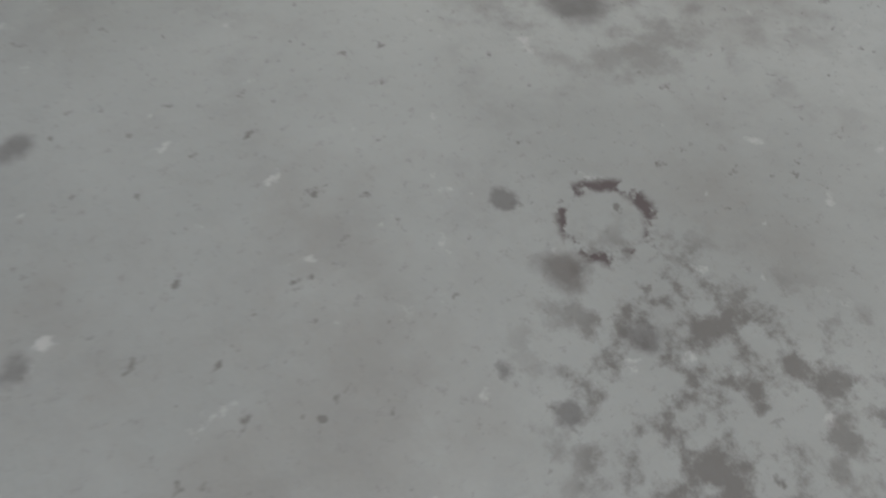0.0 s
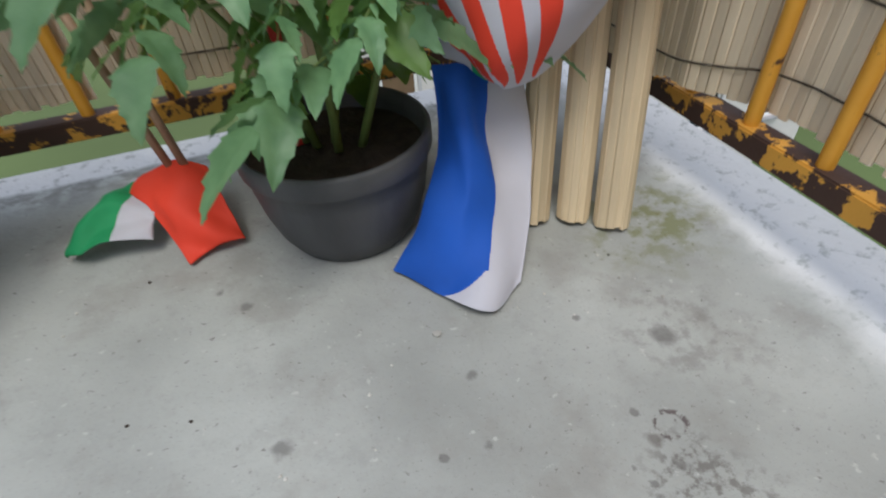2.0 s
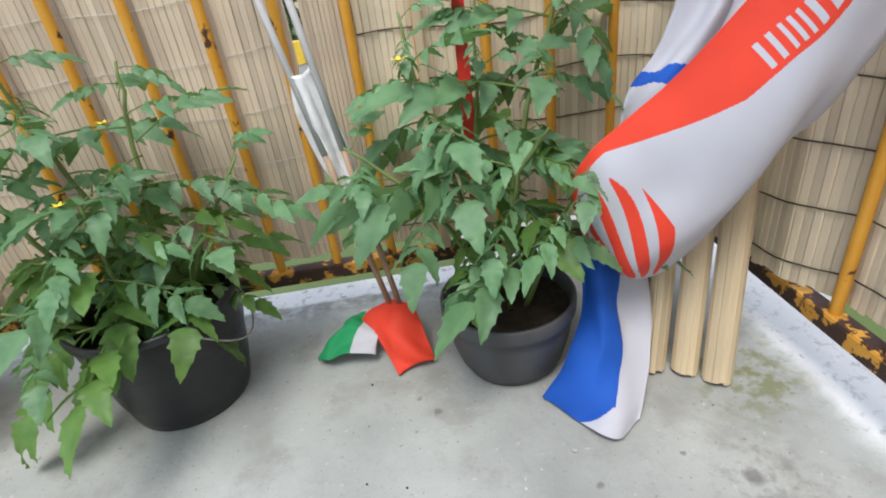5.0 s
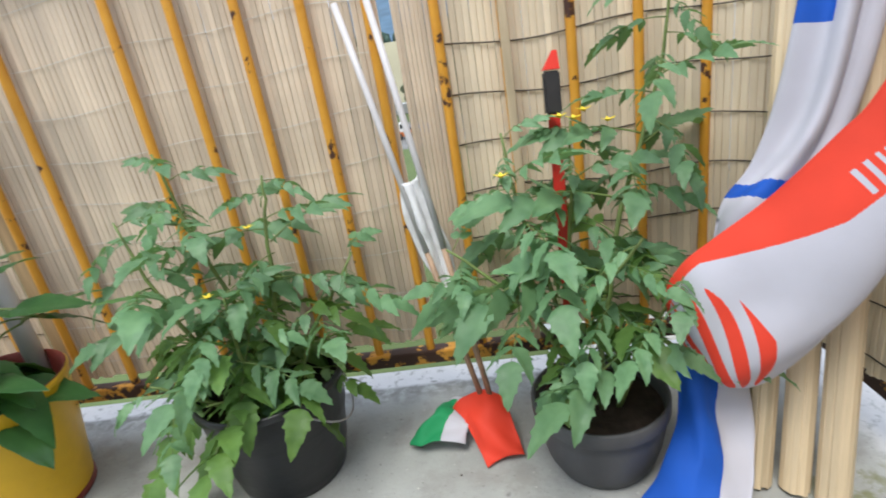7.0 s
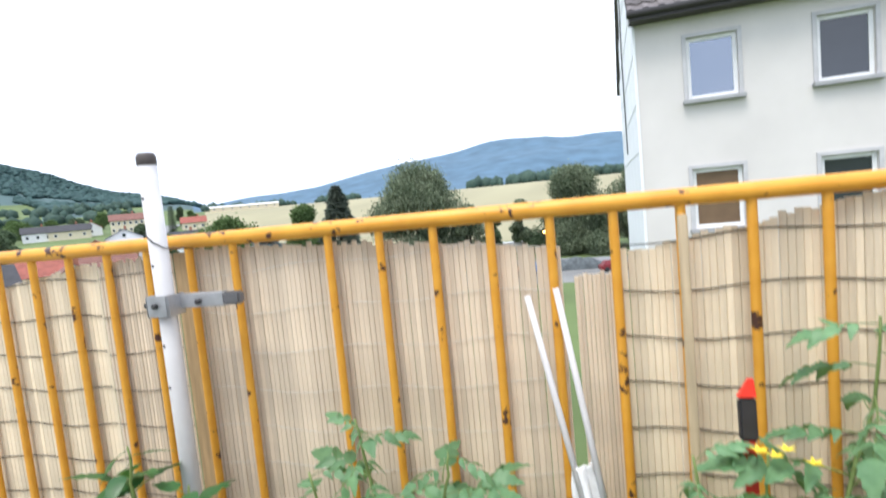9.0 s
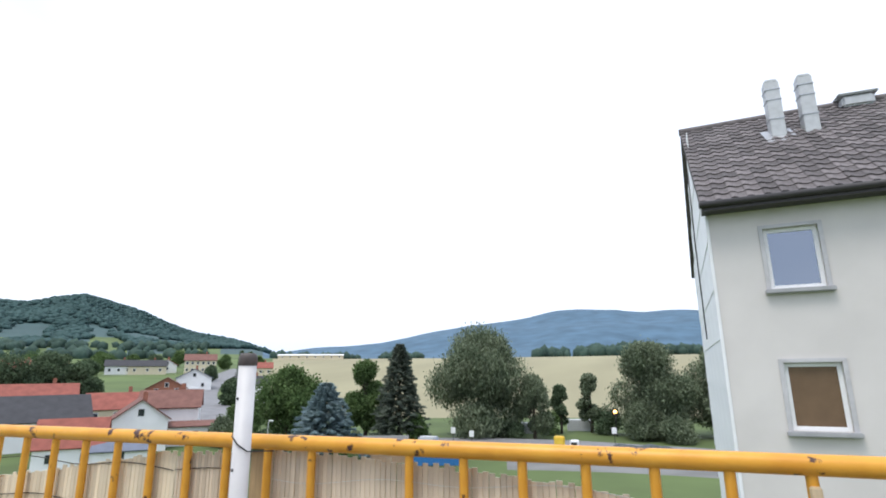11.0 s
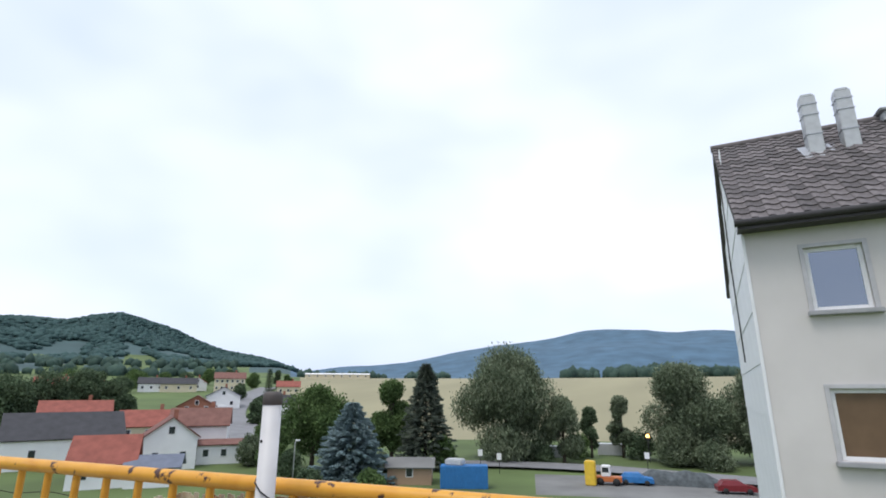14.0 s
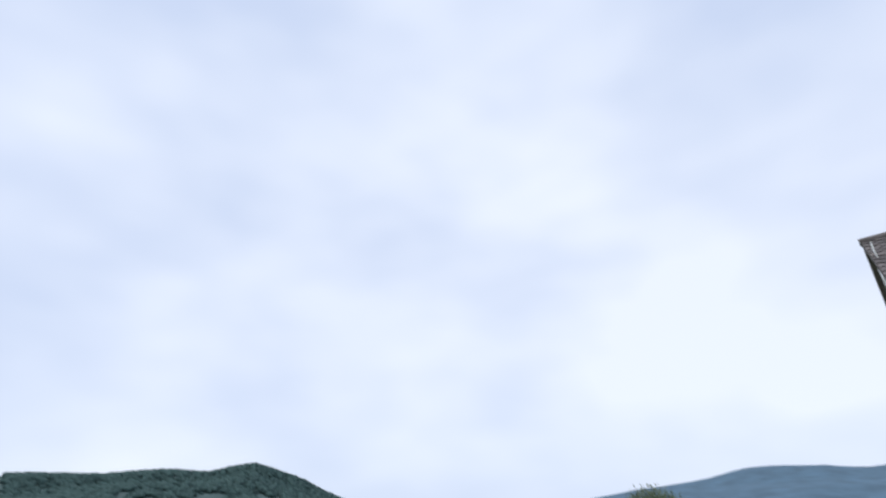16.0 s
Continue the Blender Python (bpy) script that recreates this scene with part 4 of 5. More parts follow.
def foliage_mat(name, col, col2, spread=0.4):
    m = mat(name, col, 0.85, col2=col2, scale=0.35, bump=0.0, spec=0.15)
    n, l = m.node_tree.nodes, m.node_tree.links
    b = n["Principled BSDF"]
    base = b.inputs["Base Color"].links[0].from_socket
    ge = n.new("ShaderNodeNewGeometry")
    mr = n.new("ShaderNodeMapRange")
    mr.inputs["To Min"].default_value, mr.inputs["To Max"].default_value = 1 - spread, 1 + spread
    l.new(ge.outputs["Random Per Island"], mr.inputs["Value"])
    hv = n.new("ShaderNodeHueSaturation")
    l.new(mr.outputs["Result"], hv.inputs["Value"])
    l.new(base, hv.inputs["Color"])
    l.new(hv.outputs["Color"], b.inputs["Base Color"])
    t = n.new("ShaderNodeBsdfTranslucent")
    l.new(hv.outputs["Color"], t.inputs["Color"])
    mx = n.new("ShaderNodeMixShader")
    mx.inputs["Fac"].default_value = 0.3
    l.new(b.outputs["BSDF"], mx.inputs[1])
    l.new(t.outputs["BSDF"], mx.inputs[2])
    l.new(mx.outputs["Shader"], n["Material Output"].inputs["Surface"])
    return m


F_WILLOW = foliage_mat("willow_foliage", (0.20, 0.235, 0.15), (0.115, 0.15, 0.09))
F_GREEN = foliage_mat("broadleaf_foliage", (0.135, 0.20, 0.075), (0.075, 0.125, 0.045))
F_DARK = foliage_mat("dark_foliage", (0.12, 0.165, 0.09), (0.07, 0.105, 0.06))
F_SPRUCE = foliage_mat("spruce_needles", (0.14, 0.165, 0.125), (0.075, 0.10, 0.078))
F_BLUE = foliage_mat("blue_spruce_needles", (0.24, 0.32, 0.33), (0.11, 0.17, 0.18))
# bluish because the haze over the nearer hill is put into the leaf colour
F_HILL_HAZED = foliage_mat("haze_tinted_hill_foliage", (0.078, 0.135, 0.125), (0.058, 0.108, 0.104), 0.15)
F_HEDGE = foliage_mat("hedgerow_foliage", (0.080, 0.125, 0.095), (0.055, 0.095, 0.080), 0.2)
M_BARK = mat("bark", (0.09, 0.07, 0.055), 0.95, var=0.4, scale=2, bump=0.5, bscale=12)


def crown_obj(v, f, material, parent):
    me = bpy.data.meshes.new("crown")
    me.from_pydata(v.tolist(), [], f.tolist())
    me.materials.append(material)
    return child("crown", me, parent)


def broadleaf(label, az, d, h, w, material, seed, cards=5000, size=0.7, hang=0.0, low=0.12, group=""):
    rnd = random.Random(seed)
    zb = ground_z(az, d)
    g = empty("tree", label, "tree", P(az, d, zb), group)
    tv, tf_ = tube_data([(0, 0, -0.3), (0.1, 0, h * 0.2), (0.0, 0.1, h * 0.45), (0.2, 0, h * 0.7)], [h * 0.03, h * 0.024, h * 0.016, h * 0.006], 8)
    parts = [(tv, tf_, 0)]
    cs, rr = [], []
    for i in range(13):
        a = rnd.uniform(0, 6.28)
        u = rnd.uniform(low + 0.12, 0.86)
        spread = w * 0.5 * math.sin(math.pi * min(1, max(0.1, u * 0.92 + 0.12))) ** 0.7
        r = w * rnd.uniform(0.17, 0.28)
        rad = max(0.0, spread - r * 0.8) * rnd.uniform(0.55, 1.0)
        c = (rad * math.cos(a), rad * math.sin(a), h * u)
        cs.append(c)
        rr.append(r)
        bv, bf = tube_data([(0.05, 0.05, h * u * 0.45), (c[0] * 0.5, c[1] * 0.5, h * u * 0.75), c], [h * 0.010, h * 0.007, h * 0.003], 6)
        parts.append((bv, bf, 0))
    cs.append((0, 0, h * 0.86)); rr.append(h * 0.14)
    V, F, I = join(parts)
    child("trunk", mesh_of("trunk", V, F, M_BARK, smooth=True), g, "dark bark")
    v, f = leaf_cards(cs, rr, int(cards * 2.2), size * 0.62, seed, 0.85, hang)
    v[:, 2] = np.maximum(v[:, 2], 0.2)
    crown_obj(v, f, material, g)
    return g


def conifer(label, az, d, h, w, material, seed, tiers=17, cards=5200, size=0.55, power=0.9):
    rs = np.random.RandomState(seed)
    g = empty("tree", label, "tree", P(az, d, ground_z(az, d)))
    tv, tf_ = tube_data([(0, 0, -0.3), (0, 0, h * 0.5), (0, 0, h * 0.98)], [h * 0.022, h * 0.012, 0.03], 8)
    child("trunk", mesh_of("trunk", tv, tf_, M_BARK, smooth=True), g, "dark bark")
    V = []
    per, size = int(cards * 1.7) // (tiers * 9), size * 0.74
    for t in range(tiers):
        u = 0.06 + 0.92 * t / tiers
        R0 = w * 0.5 * (1 - u) ** power
        nb = 9
        a0 = rs.uniform(0, 6.28)
        for b in range(nb):
            a = a0 + 6.283 * b / nb + rs.uniform(-0.2, 0.2)
            L = R0 * rs.uniform(0.72, 1.15) + 0.15
            for k in range(per):
                s = rs.uniform(0.2, 1.0) ** 0.7
                side = rs.normal() * 0.16 * L * (1.1 - s)
                x, y = math.cos(a) * s * L - math.sin(a) * side, math.sin(a) * s * L + math.cos(a) * side
                z = h * u - 0.22 * L * s + 0.10 * L * s * s + rs.uniform(-0.15, 0.15)
                q = size * rs.uniform(0.6, 1.25)
                dx, dy = math.cos(a + rs.normal() * 0.5), math.sin(a + rs.normal() * 0.5)
                dz = rs.uniform(-0.5, 0.15)
                V += [(x - dx * q * 0.5, y - dy * q * 0.5, z), (x + dy * q * 0.28, y - dx * q * 0.28, z + dz * q * 0.4 - 0.1), (x + dx * q * 0.6, y + dy * q * 0.6, z + dz * q), (x - dy * q * 0.28, y + dx * q * 0.28, z + dz * q * 0.4 - 0.1)]
    v = np.array(V)
    crown_obj(v, np.arange(len(v)).reshape(-1, 4), material, g)
    return g


broadleaf("large drooping willow beside the valley road", 16.6, 98, 18.6, 20, F_WILLOW, 1, 30000, 0.7, 0.55, 0.04)
broadleaf("smaller willow growing against the large one", 11.0, 96, 10.8, 7.5, F_WILLOW, 2, 8000, 0.6, 0.55, 0.05)
broadleaf("broad grey-green willow beside the apartment house", -0.9, 100, 16.4, 16, F_WILLOW, 3, 20000, 0.65, 0.4, 0.04)
broadleaf("broad grey-green willow half behind the apartment house", -6.5, 104, 16.0, 16, F_WILLOW, 4, 15000, 0.7, 0.4, 0.04)
conifer("tall dark spruce beside the road", 25.0, 86, 16.4, 10.5, F_SPRUCE, 5, 36, 17000, 0.65, 0.75)
conifer("bluish silver spruce below the balcony", 32.6, 72, 10.5, 11.5, F_BLUE, 6, 28, 15000, 0.7, 0.75)
broadleaf("green broadleaf tree behind the spruce", 28.5, 92, 13.8, 8.5, F_GREEN, 7, 11000, 0.55)
broadleaf("green broadleaf tree beside the silver spruce", 36.4, 84, 12.6, 12.5, F_GREEN, 8, 13000, 0.55)
broadleaf("green broadleaf tree beside the village road", 40.6, 92, 6.4, 6, F_GREEN, 9, 7000, 0.5)
broadleaf("slim young tree at the field's edge", 5.3, 106, 11.0, 5.0, F_WILLOW, 10, 4200, 0.55)
broadleaf("small dark tree at the field's edge", 8.3, 104, 9.0, 4.6, F_DARK, 11, 2600, 0.5)
for i, (a, d, h, w) in enumerate(((30.6, 66, 2.4, 4.0), (36.5, 66, 2.8, 4.0), (42.3, 88, 4.4, 5.0), (40.0, 80, 4.2, 5.0), (38.4, 76, 3.6, 5.0), (29.4, 78, 3.2, 3.5), (23.2, 84, 5, 4), (3.6, 104, 4.6, 7), (0.6, 96, 4.2, 7), (9.4, 102, 4.0, 5), (13.5, 96, 2.6, 6), (-2.6, 94, 4.0, 7))):
    broadleaf("low green shrub on the valley floor", a, d, h, w, (F_GREEN, F_DARK, F_WILLOW)[i % 3], 30 + i, 1800, 0.45, 0, 0.02, "shrubs")
for i, (a, d, h, w) in enumerate(((59.5, 135, 10, 14), (56.7, 140, 10.5, 13), (54.4, 138, 8.6, 9), (62.5, 130, 10, 14), (66.0, 130, 10, 14), (55.6, 225, 8, 7), (50.5, 262, 6.5, 9), (48.6, 275, 7, 9), (46.6, 310, 8, 10), (43.7, 196, 5.5, 6.5), (42.6, 275, 7, 8), (40.2, 250, 9, 5), (39.3, 262, 7, 6), (44.8, 320, 8, 9), (52.6, 268, 6, 12), (41.6, 128, 6, 6), (53.0, 300, 7, 10), (54.0, 235, 5, 10), (57.6, 270, 7, 14))):
    broadleaf("dark broadleaf tree among the village houses", a, d, h, w, F_DARK if i < 5 else (F_GREEN, F_DARK)[i % 2], 60 + i, 7000 if i < 5 else 2600, 0.7, 0, 0.05, "village trees")
conifer("slender dark cypress beside the village road", 41.0, 205, 11.0, 3.0, F_DARK, 50, 18, 2600, 0.6, 0.35)

# rows of trees on the field's crest, and the woods on the hills
def woods(name, label, spots, material, seed, tall=1.15):
    rnd = random.Random(seed)
    V, F = [], []
    bm = bmesh.new()
    bmesh.ops.create_icosphere(bm, subdivisions=1, radius=1)
    bv = [v.co.copy() for v in bm.verts]
    bf = [[v.index for v in q.verts] for q in bm.faces]
    bm.free()
    for a, d, r in spots:
        c = P(a, d, ground_z(a, d) + r * 0.45)
        o_ = len(V)
        for v in bv:
            k = rnd.uniform(0.7, 1.25)
            V.append((c.x + v.x * r * k, c.y + v.y * r * k, c.z + v.z * r * k * tall))
        F += [tuple(i + o_ for i in q) for q in bf]
    ob = new(name, mesh_of(name, V, F, material, None, True))
    return tagged(ob, label, "woods", kind="stuff")


rw = random.Random(9)
near_spots = []
for i in range(11000):
    a = rw.uniform(38.5, 74)
    d = rw.uniform(600, 1420)
    wob = noise.noise((a * 0.35, d * 0.01, 2.0))
    if d < 580 + 120 * wob or (43 < a < 66 and d < 860 and wob > -0.05):
        continue
    near_spots.append((a, d, rw.uniform(3.6, 6.6)))
woods("hill_woods", "dense green forest covering the nearer hill, blued by haze in its colour", near_spots, F_HILL_HAZED, 1, 0.55)
spots = []
for i in range(300):
    a = rw.choice((rw.uniform(-6, 10.5), rw.uniform(-3, 6), rw.uniform(22.5, 27.0), rw.uniform(29, 38)))
    spots.append((a, 436 + rw.uniform(-8, 25), rw.uniform(2.5, 6.0) * (1.15 if a < 13 else 0.75)))
for i in range(160):
    spots.append((rw.uniform(44, 68), rw.choice((rw.uniform(400, 420), rw.uniform(500, 540), rw.uniform(560, 600))), rw.uniform(2.5, 5.0)))
woods("hedgerow", "row of dark trees along the crest of the field", spots, F_HEDGE, 2)

# ---- houses ----
M_PLASTERW = mat("white_render", (0.82, 0.82, 0.81), 0.9, var=0.08, scale=0.6, bump=0.2, bscale=20)
M_PLASTERY = mat("cream_render", (0.66, 0.58, 0.42), 0.9, var=0.1, scale=0.6, bump=0.2, bscale=20)
M_BRICKW = mat("red_brick_wall", (0.36, 0.15, 0.10), 0.9, var=0.25, scale=2.0, bump=0.3, bscale=20)
M_ROOFRED = mat("red_roof", (0.30, 0.095, 0.07), 0.85, var=0.3, scale=0.8, bump=0.5, bscale=9)
M_ROOFBROWN = mat("brown_roof", (0.20, 0.095, 0.075), 0.85, var=0.3, scale=0.8, bump=0.5, bscale=9)
M_ROOFDARK = mat("dark_slate_roof", (0.055, 0.055, 0.06), 0.8, var=0.3, scale=0.8, bump=0.5, bscale=9)
M_GLASS = mat("window_glass", (0.03, 0.035, 0.045), 0.06, var=0.2, scale=1, bump=0.0, spec=0.8)
M_FRAMEW = mat("white_window_frame", (0.78, 0.78, 0.78), 0.4, var=0.06, bump=0)
M_BROWNBLIND = mat("brown_blind", (0.16, 0.10, 0.055), 0.6, var=0.2, scale=3, bump=0.1)
M_GREYBLUE = mat("blue_grey_roof", (0.14, 0.16, 0.21), 0.6, var=0.2, scale=1, bump=0.1)


def house(label, az, d, w, l, hw_, hr, yaw, wall, roof, wins=(3, 1), dz=0.0, chim=True):
    """A small house: walls with gables, overhanging roof slabs, a chimney and windows with frames. The ridge runs along its length."""
    g = empty("house", label, "house", m=Matrix.Translation(P(az, d, ground_z(az, d) + dz)) @ pose(0, 0, 0, 0, 0, yaw))
    x, y = l / 2, w / 2
    V = [(-x, -y, -2), (x, -y, -2), (x, y, -2), (-x, y, -2), (-x, -y, hw_), (x, -y, hw_), (x, y, hw_), (-x, y, hw_), (-x, 0, hw_ + hr), (x, 0, hw_ + hr)]
    child("wall", mesh_of("wall", V, [(0, 1, 5, 4), (2, 3, 7, 6), (1, 2, 6, 9, 5), (3, 0, 4, 8, 7)], wall), g)
    sl = math.atan2(hr, y)
    ov = 0.45
    for s in (-1, 1):
        L = math.hypot(y, hr) + ov
        bm = box_bm(l + 0.8, L, 0.16)
        m = Matrix.Translation((0, s * (y + ov * math.cos(sl)) / 2, hw_ + hr - (math.hypot(y, hr) + ov) / 2 * math.sin(sl) + 0.1)) @ pose(0, 0, 0, -s * math.degrees(sl), 0, 0)
        child("roof", bm_mesh("roof", bm, roof), g, m=m)
    if chim:
        c = box("chimney", (0.6, 0.6, 1.6), (l * 0.18, 0.4, hw_ + hr + 0.3), M_BRICKW, g, bevel=0.03)
    wf = bm_mesh("window", box_bm(0.95, 0.08, 1.15, (0, 0, 0), 0.02), M_FRAMEW)
    wp = bm_mesh("pane", box_bm(0.75, 0.03, 0.95, (0, 0, 0)), M_GLASS)
    def win(m):
        o = child("window", wf, g, m=m)
        child("pane", wp, o, m=Matrix.Translation((0, -0.04, 0)))
    nfl = max(1, int(hw_ / 2.5))
    for fl_ in range(nfl):
        z = 1.5 + fl_ * 2.6
        for i in range(wins[0]):
            xx = -x + l * (i + 0.5) / wins[0]
            win(Matrix.Translation((xx, -y - 0.03, z)))
        for s in (-1, 1):
            for i in range(wins[1]):
                yy = -y + w * (i + 0.5) / wins[1]
                win(Matrix.Translation((s * (x + 0.03), yy, z)) @ pose(0, 0, 0, 0, 0, s * 90))
    for s in (-1, 1):
        win(Matrix.Translation((s * (x + 0.03), 0, hw_ + hr * 0.35)) @ pose(0, 0, 0, 0, 0, s * 90))
    return g


house("white village house with brown-red roofs and a small dormer", 49.4, 92, 7.0, 8.0, 4.0, 2.6, -38, M_PLASTERW, M_ROOFBROWN, (3, 2), 0.3)
house("white gabled house wing with a brown-red roof", 46.9, 99, 7.0, 8.5, 4.6, 2.4, 42, M_PLASTERW, M_ROOFBROWN, (3, 2), 0.0)
house("low white annex with a flat brown roof", 44.6, 94, 6.0, 7.5, 2.6, 0.5, 44, M_PLASTERW, M_ROOFBROWN, (3, 1), chim=False)
house("low house with a long red tiled roof", 54.2, 80, 6.6, 6.6, 2.7, 2.8, 48, M_PLASTERW, M_ROOFRED, (2, 1), chim=False)
house("old barn with a dark slate roof and a pale gable", 57.6, 99, 10.0, 14.0, 3.4, 3.2, 62, M_PLASTERW, M_ROOFDARK, (2, 1), chim=False)
house("house with a red roof behind the barn", 57.0, 124, 7.0, 11.0, 3.2, 2.4, 58, M_PLASTERY, M_ROOFRED, (2, 1))
house("long red roof between the village houses", 51.2, 110, 7.0, 9.0, 2.6, 2.4, 50, M_PLASTERY, M_ROOFRED, (3, 1))
house("small shed with a blue-grey roof", 50.3, 77, 4.0, 5.6, 2.2, 1.1, 42, M_PLASTERW, M_GREYBLUE, (1, 1), chim=False)
house("red brick house under construction", 47.4, 157, 9.0, 9.0, 2.0, 2.6, -44, M_BRICKW, M_ROOFBROWN, (2, 2), chim=False)
house("pale house with a grey roof", 45.1, 172, 9.0, 9.5, 3.4, 2.4, -46, M_PLASTERW, M_GREYBLUE, (2, 2))
house("cream two-storey house with a dark red roof", 44.7, 240, 9.0, 11.5, 5.2, 2.4, 45, M_PLASTERY, M_ROOFBROWN, (6, 2))
for i, (a, d, l, rf_, yw) in enumerate(((51.5, 242, 9, M_ROOFDARK, 52), (49.2, 240, 13, M_ROOFDARK, 50), (47.6, 252, 9, M_ROOFRED, -40), (58.7, 235, 13, M_ROOFRED, 60), (56.8, 240, 12, M_ROOFRED, 57), (39.1, 235, 9, M_ROOFRED, 40), (40.0, 150, 8, M_ROOFDARK, 45))):
    house("far village house with a pitched roof", a, d, 7, l, 3.0, 2.2, yw, (M_PLASTERW, M_PLASTERY)[i % 2], rf_, (3, 1))
house("long low pale farm building at the field's edge", 34.2, 385, 10, 44, 2.6, 0.8, 34, M_PLASTERY, M_PLASTERW, (8, 1), chim=False)
house("garden shed with a pale flat roof", 26.5, 74, 4.6, 5.6, 2.1, 0.8, 22, M_WOOD, M_YARD, (1, 1), chim=False)

# ---- containers, vehicles and small things on the valley floor ----
M_BLUEST = mat("blue_steel", (0.03, 0.17, 0.42), 0.5, var=0.2, scale=2, bump=0.1)
M_GREYST = mat("pale_grey_steel", (0.50, 0.51, 0.52), 0.5, var=0.15, scale=2, bump=0.1)
M_YELST = mat("yellow_steel", (0.75, 0.50, 0.05), 0.5, var=0.15, scale=2, bump=0.1)
M_REDCAR = mat("dark_red_paint", (0.18, 0.02, 0.025), 0.3, var=0.1, scale=2, bump=0)
M_TYRE = mat("tyre_rubber", (0.025, 0.025, 0.025), 0.8)


def container(label, az, d, l, w, h, material, yaw):
    g = empty("container", label, "container", m=Matrix.Translation(P(az, d, ground_z(az, d) + 0.02)) @ pose(0, 0, 0, 0, 0, yaw))
    box("body", (l, w, h), (0, 0, h / 2), material, g, bevel=0.03)
    rib = bm_mesh("rib", box_bm(0.16, 0.06, h * 0.86, (0, 0, h / 2), 0.02), material)
    k = int(l / 0.42)
    for i in range(k):
        for s in (-1, 1):
            child("rib", rib, g, m=Matrix.Translation((-l / 2 + l * (i + 0.5) / k, s * (w / 2 + 0.02), 0)))
    return g


c = container("blue steel container standing in the yard", 21.1, 70, 5.8, 2.4, 2.55, M_BLUEST, 20)
o = box("load", (2.2, 1.6, 0.7), (0, 0, 0), M_GREYST, bevel=0.12)
o.matrix_basis = Matrix.Translation(P(22.0, 70.3, ground_z(22, 70) + 2.93)); tagged(o, "pale grey load on the blue container", "load")
container("small grey container behind the road", 12.3, 104, 4.4, 2.2, 1.9, M_GREYST, 15)
container("pale grey corrugated container behind the road", 6.4, 110, 5.0, 2.4, 2.0, M_GREYST, 8)


def car(label, az, d, material, yaw, l=4.2):
    g = empty("car", label, "car", m=Matrix.Translation(P(az, d, ground_z(az, d) + 0.03)) @ pose(0, 0, 0, 0, 0, yaw))
    pr = [(-l / 2, 0.3), (-l / 2, 0.75), (-l * 0.42, 0.92), (-l * 0.33, 1.38), (l * 0.08, 1.42), (l * 0.24, 0.95), (l * 0.47, 0.82), (l / 2, 0.6), (l / 2, 0.3)]
    V = [(x, s * (0.85 if z < 1 else 0.68), z) for s in (-1, 1) for x, z in pr]
    n = len(pr)
    F = [tuple(range(n)), tuple(range(2 * n - 1, n - 1, -1))] + [(i, (i + 1) % n, n + (i + 1) % n, n + i) for i in range(n)]
    child("body", mesh_of("body", V, F, material), g)
    for s in (-1, 1):
        child("window", mesh_of("window", [(-l * 0.30, s * 0.79, 0.97), (l * 0.17, s * 0.79, 0.97), (l * 0.06, s * 0.70, 1.33), (-l * 0.27, s * 0.70, 1.33)], [(0, 1, 2, 3)], M_GLASS), g, "dark side window")
        for x in (-l * 0.3, l * 0.3):
            tube("wheel", [(x, s * 0.70, 0.32), (x, s * 0.87, 0.32)], 0.32, M_TYRE, g, "", 14)
    return g


car("dark red parked car in the yard", -4.0, 74, M_REDCAR, 10)
car("blue parked car in the yard", 4.4, 76, M_BLUEST, 5)
for a, d in ((45.4, 158), (44.9, 168), (45.0, 146)):
    car("light car parked beside the village road", a, d, M_FRAMEW, 50)
o = box("yellow_bin", (1.3, 1.2, 2.9), (0, 0, 1.45), M_YELST, bevel=0.12)
o.matrix_basis = Matrix.Translation(P(8.6, 74, ground_z(9, 74))); tagged(o, "tall yellow steel bin in the yard", "bin")
dg = empty("dumper", "small white and orange loader in the yard", "loader", P(6.9, 75, ground_z(6.9, 75)))
box("chassis", (3.2, 1.5, 0.6), (0, 0, 0.7), mat("orange_steel", (0.55, 0.17, 0.05), 0.5), dg, bevel=0.06)
box("cab", (1.1, 1.3, 1.3), (-0.3, 0, 1.65), M_FRAMEW, dg, "white cab", 0.08)
box("window", (0.8, 1.32, 0.6), (-0.3, 0, 1.8), M_GLASS, dg)
for x in (-1, 1):
    for y in (-0.8, 0.8):
        tube("wheel", [(x, y - 0.15, 0.45), (x, y + 0.15, 0.45)], 0.45, M_TYRE, dg, "", 14)
for a, d, h in ((19.4, 84, 2.9), (17.5, 82, 2.6), (3.2, 88, 2.6)):
    sg = empty("road_sign", "white road sign on a thin post", "sign", P(a, d, ground_z(a, d)))
    tube("post", [(0, 0, 0), (0, 0, h)], 0.05, M_DARK, sg)
    box("plate", (0.7, 0.05, 0.9), (0, -0.06, h - 0.3), M_FRAMEW, sg, bevel=0.01)
M_LAMP = bpy.data.materials.new("lit_lamp")
M_LAMP.use_nodes = True
M_LAMP.node_tree.nodes["Principled BSDF"].inputs["Emission Color"].default_value = (1.0, 0.55, 0.12, 1)
M_LAMP.node_tree.nodes["Principled BSDF"].inputs["Emission Strength"].default_value = 4
lg = empty("signal_lamp", "lit orange signal lamp on a dark post", "lamp", P(2.95, 100, ground_z(2.95, 100)))
tube("post", [(0, 0, 0), (0, 0, 4.2)], 0.07, M_DARK, lg)
box("housing", (1.0, 0.2, 1.3), (0, 0.1, 4.1), M_DARK, lg, "black round-edged housing", 0.1)
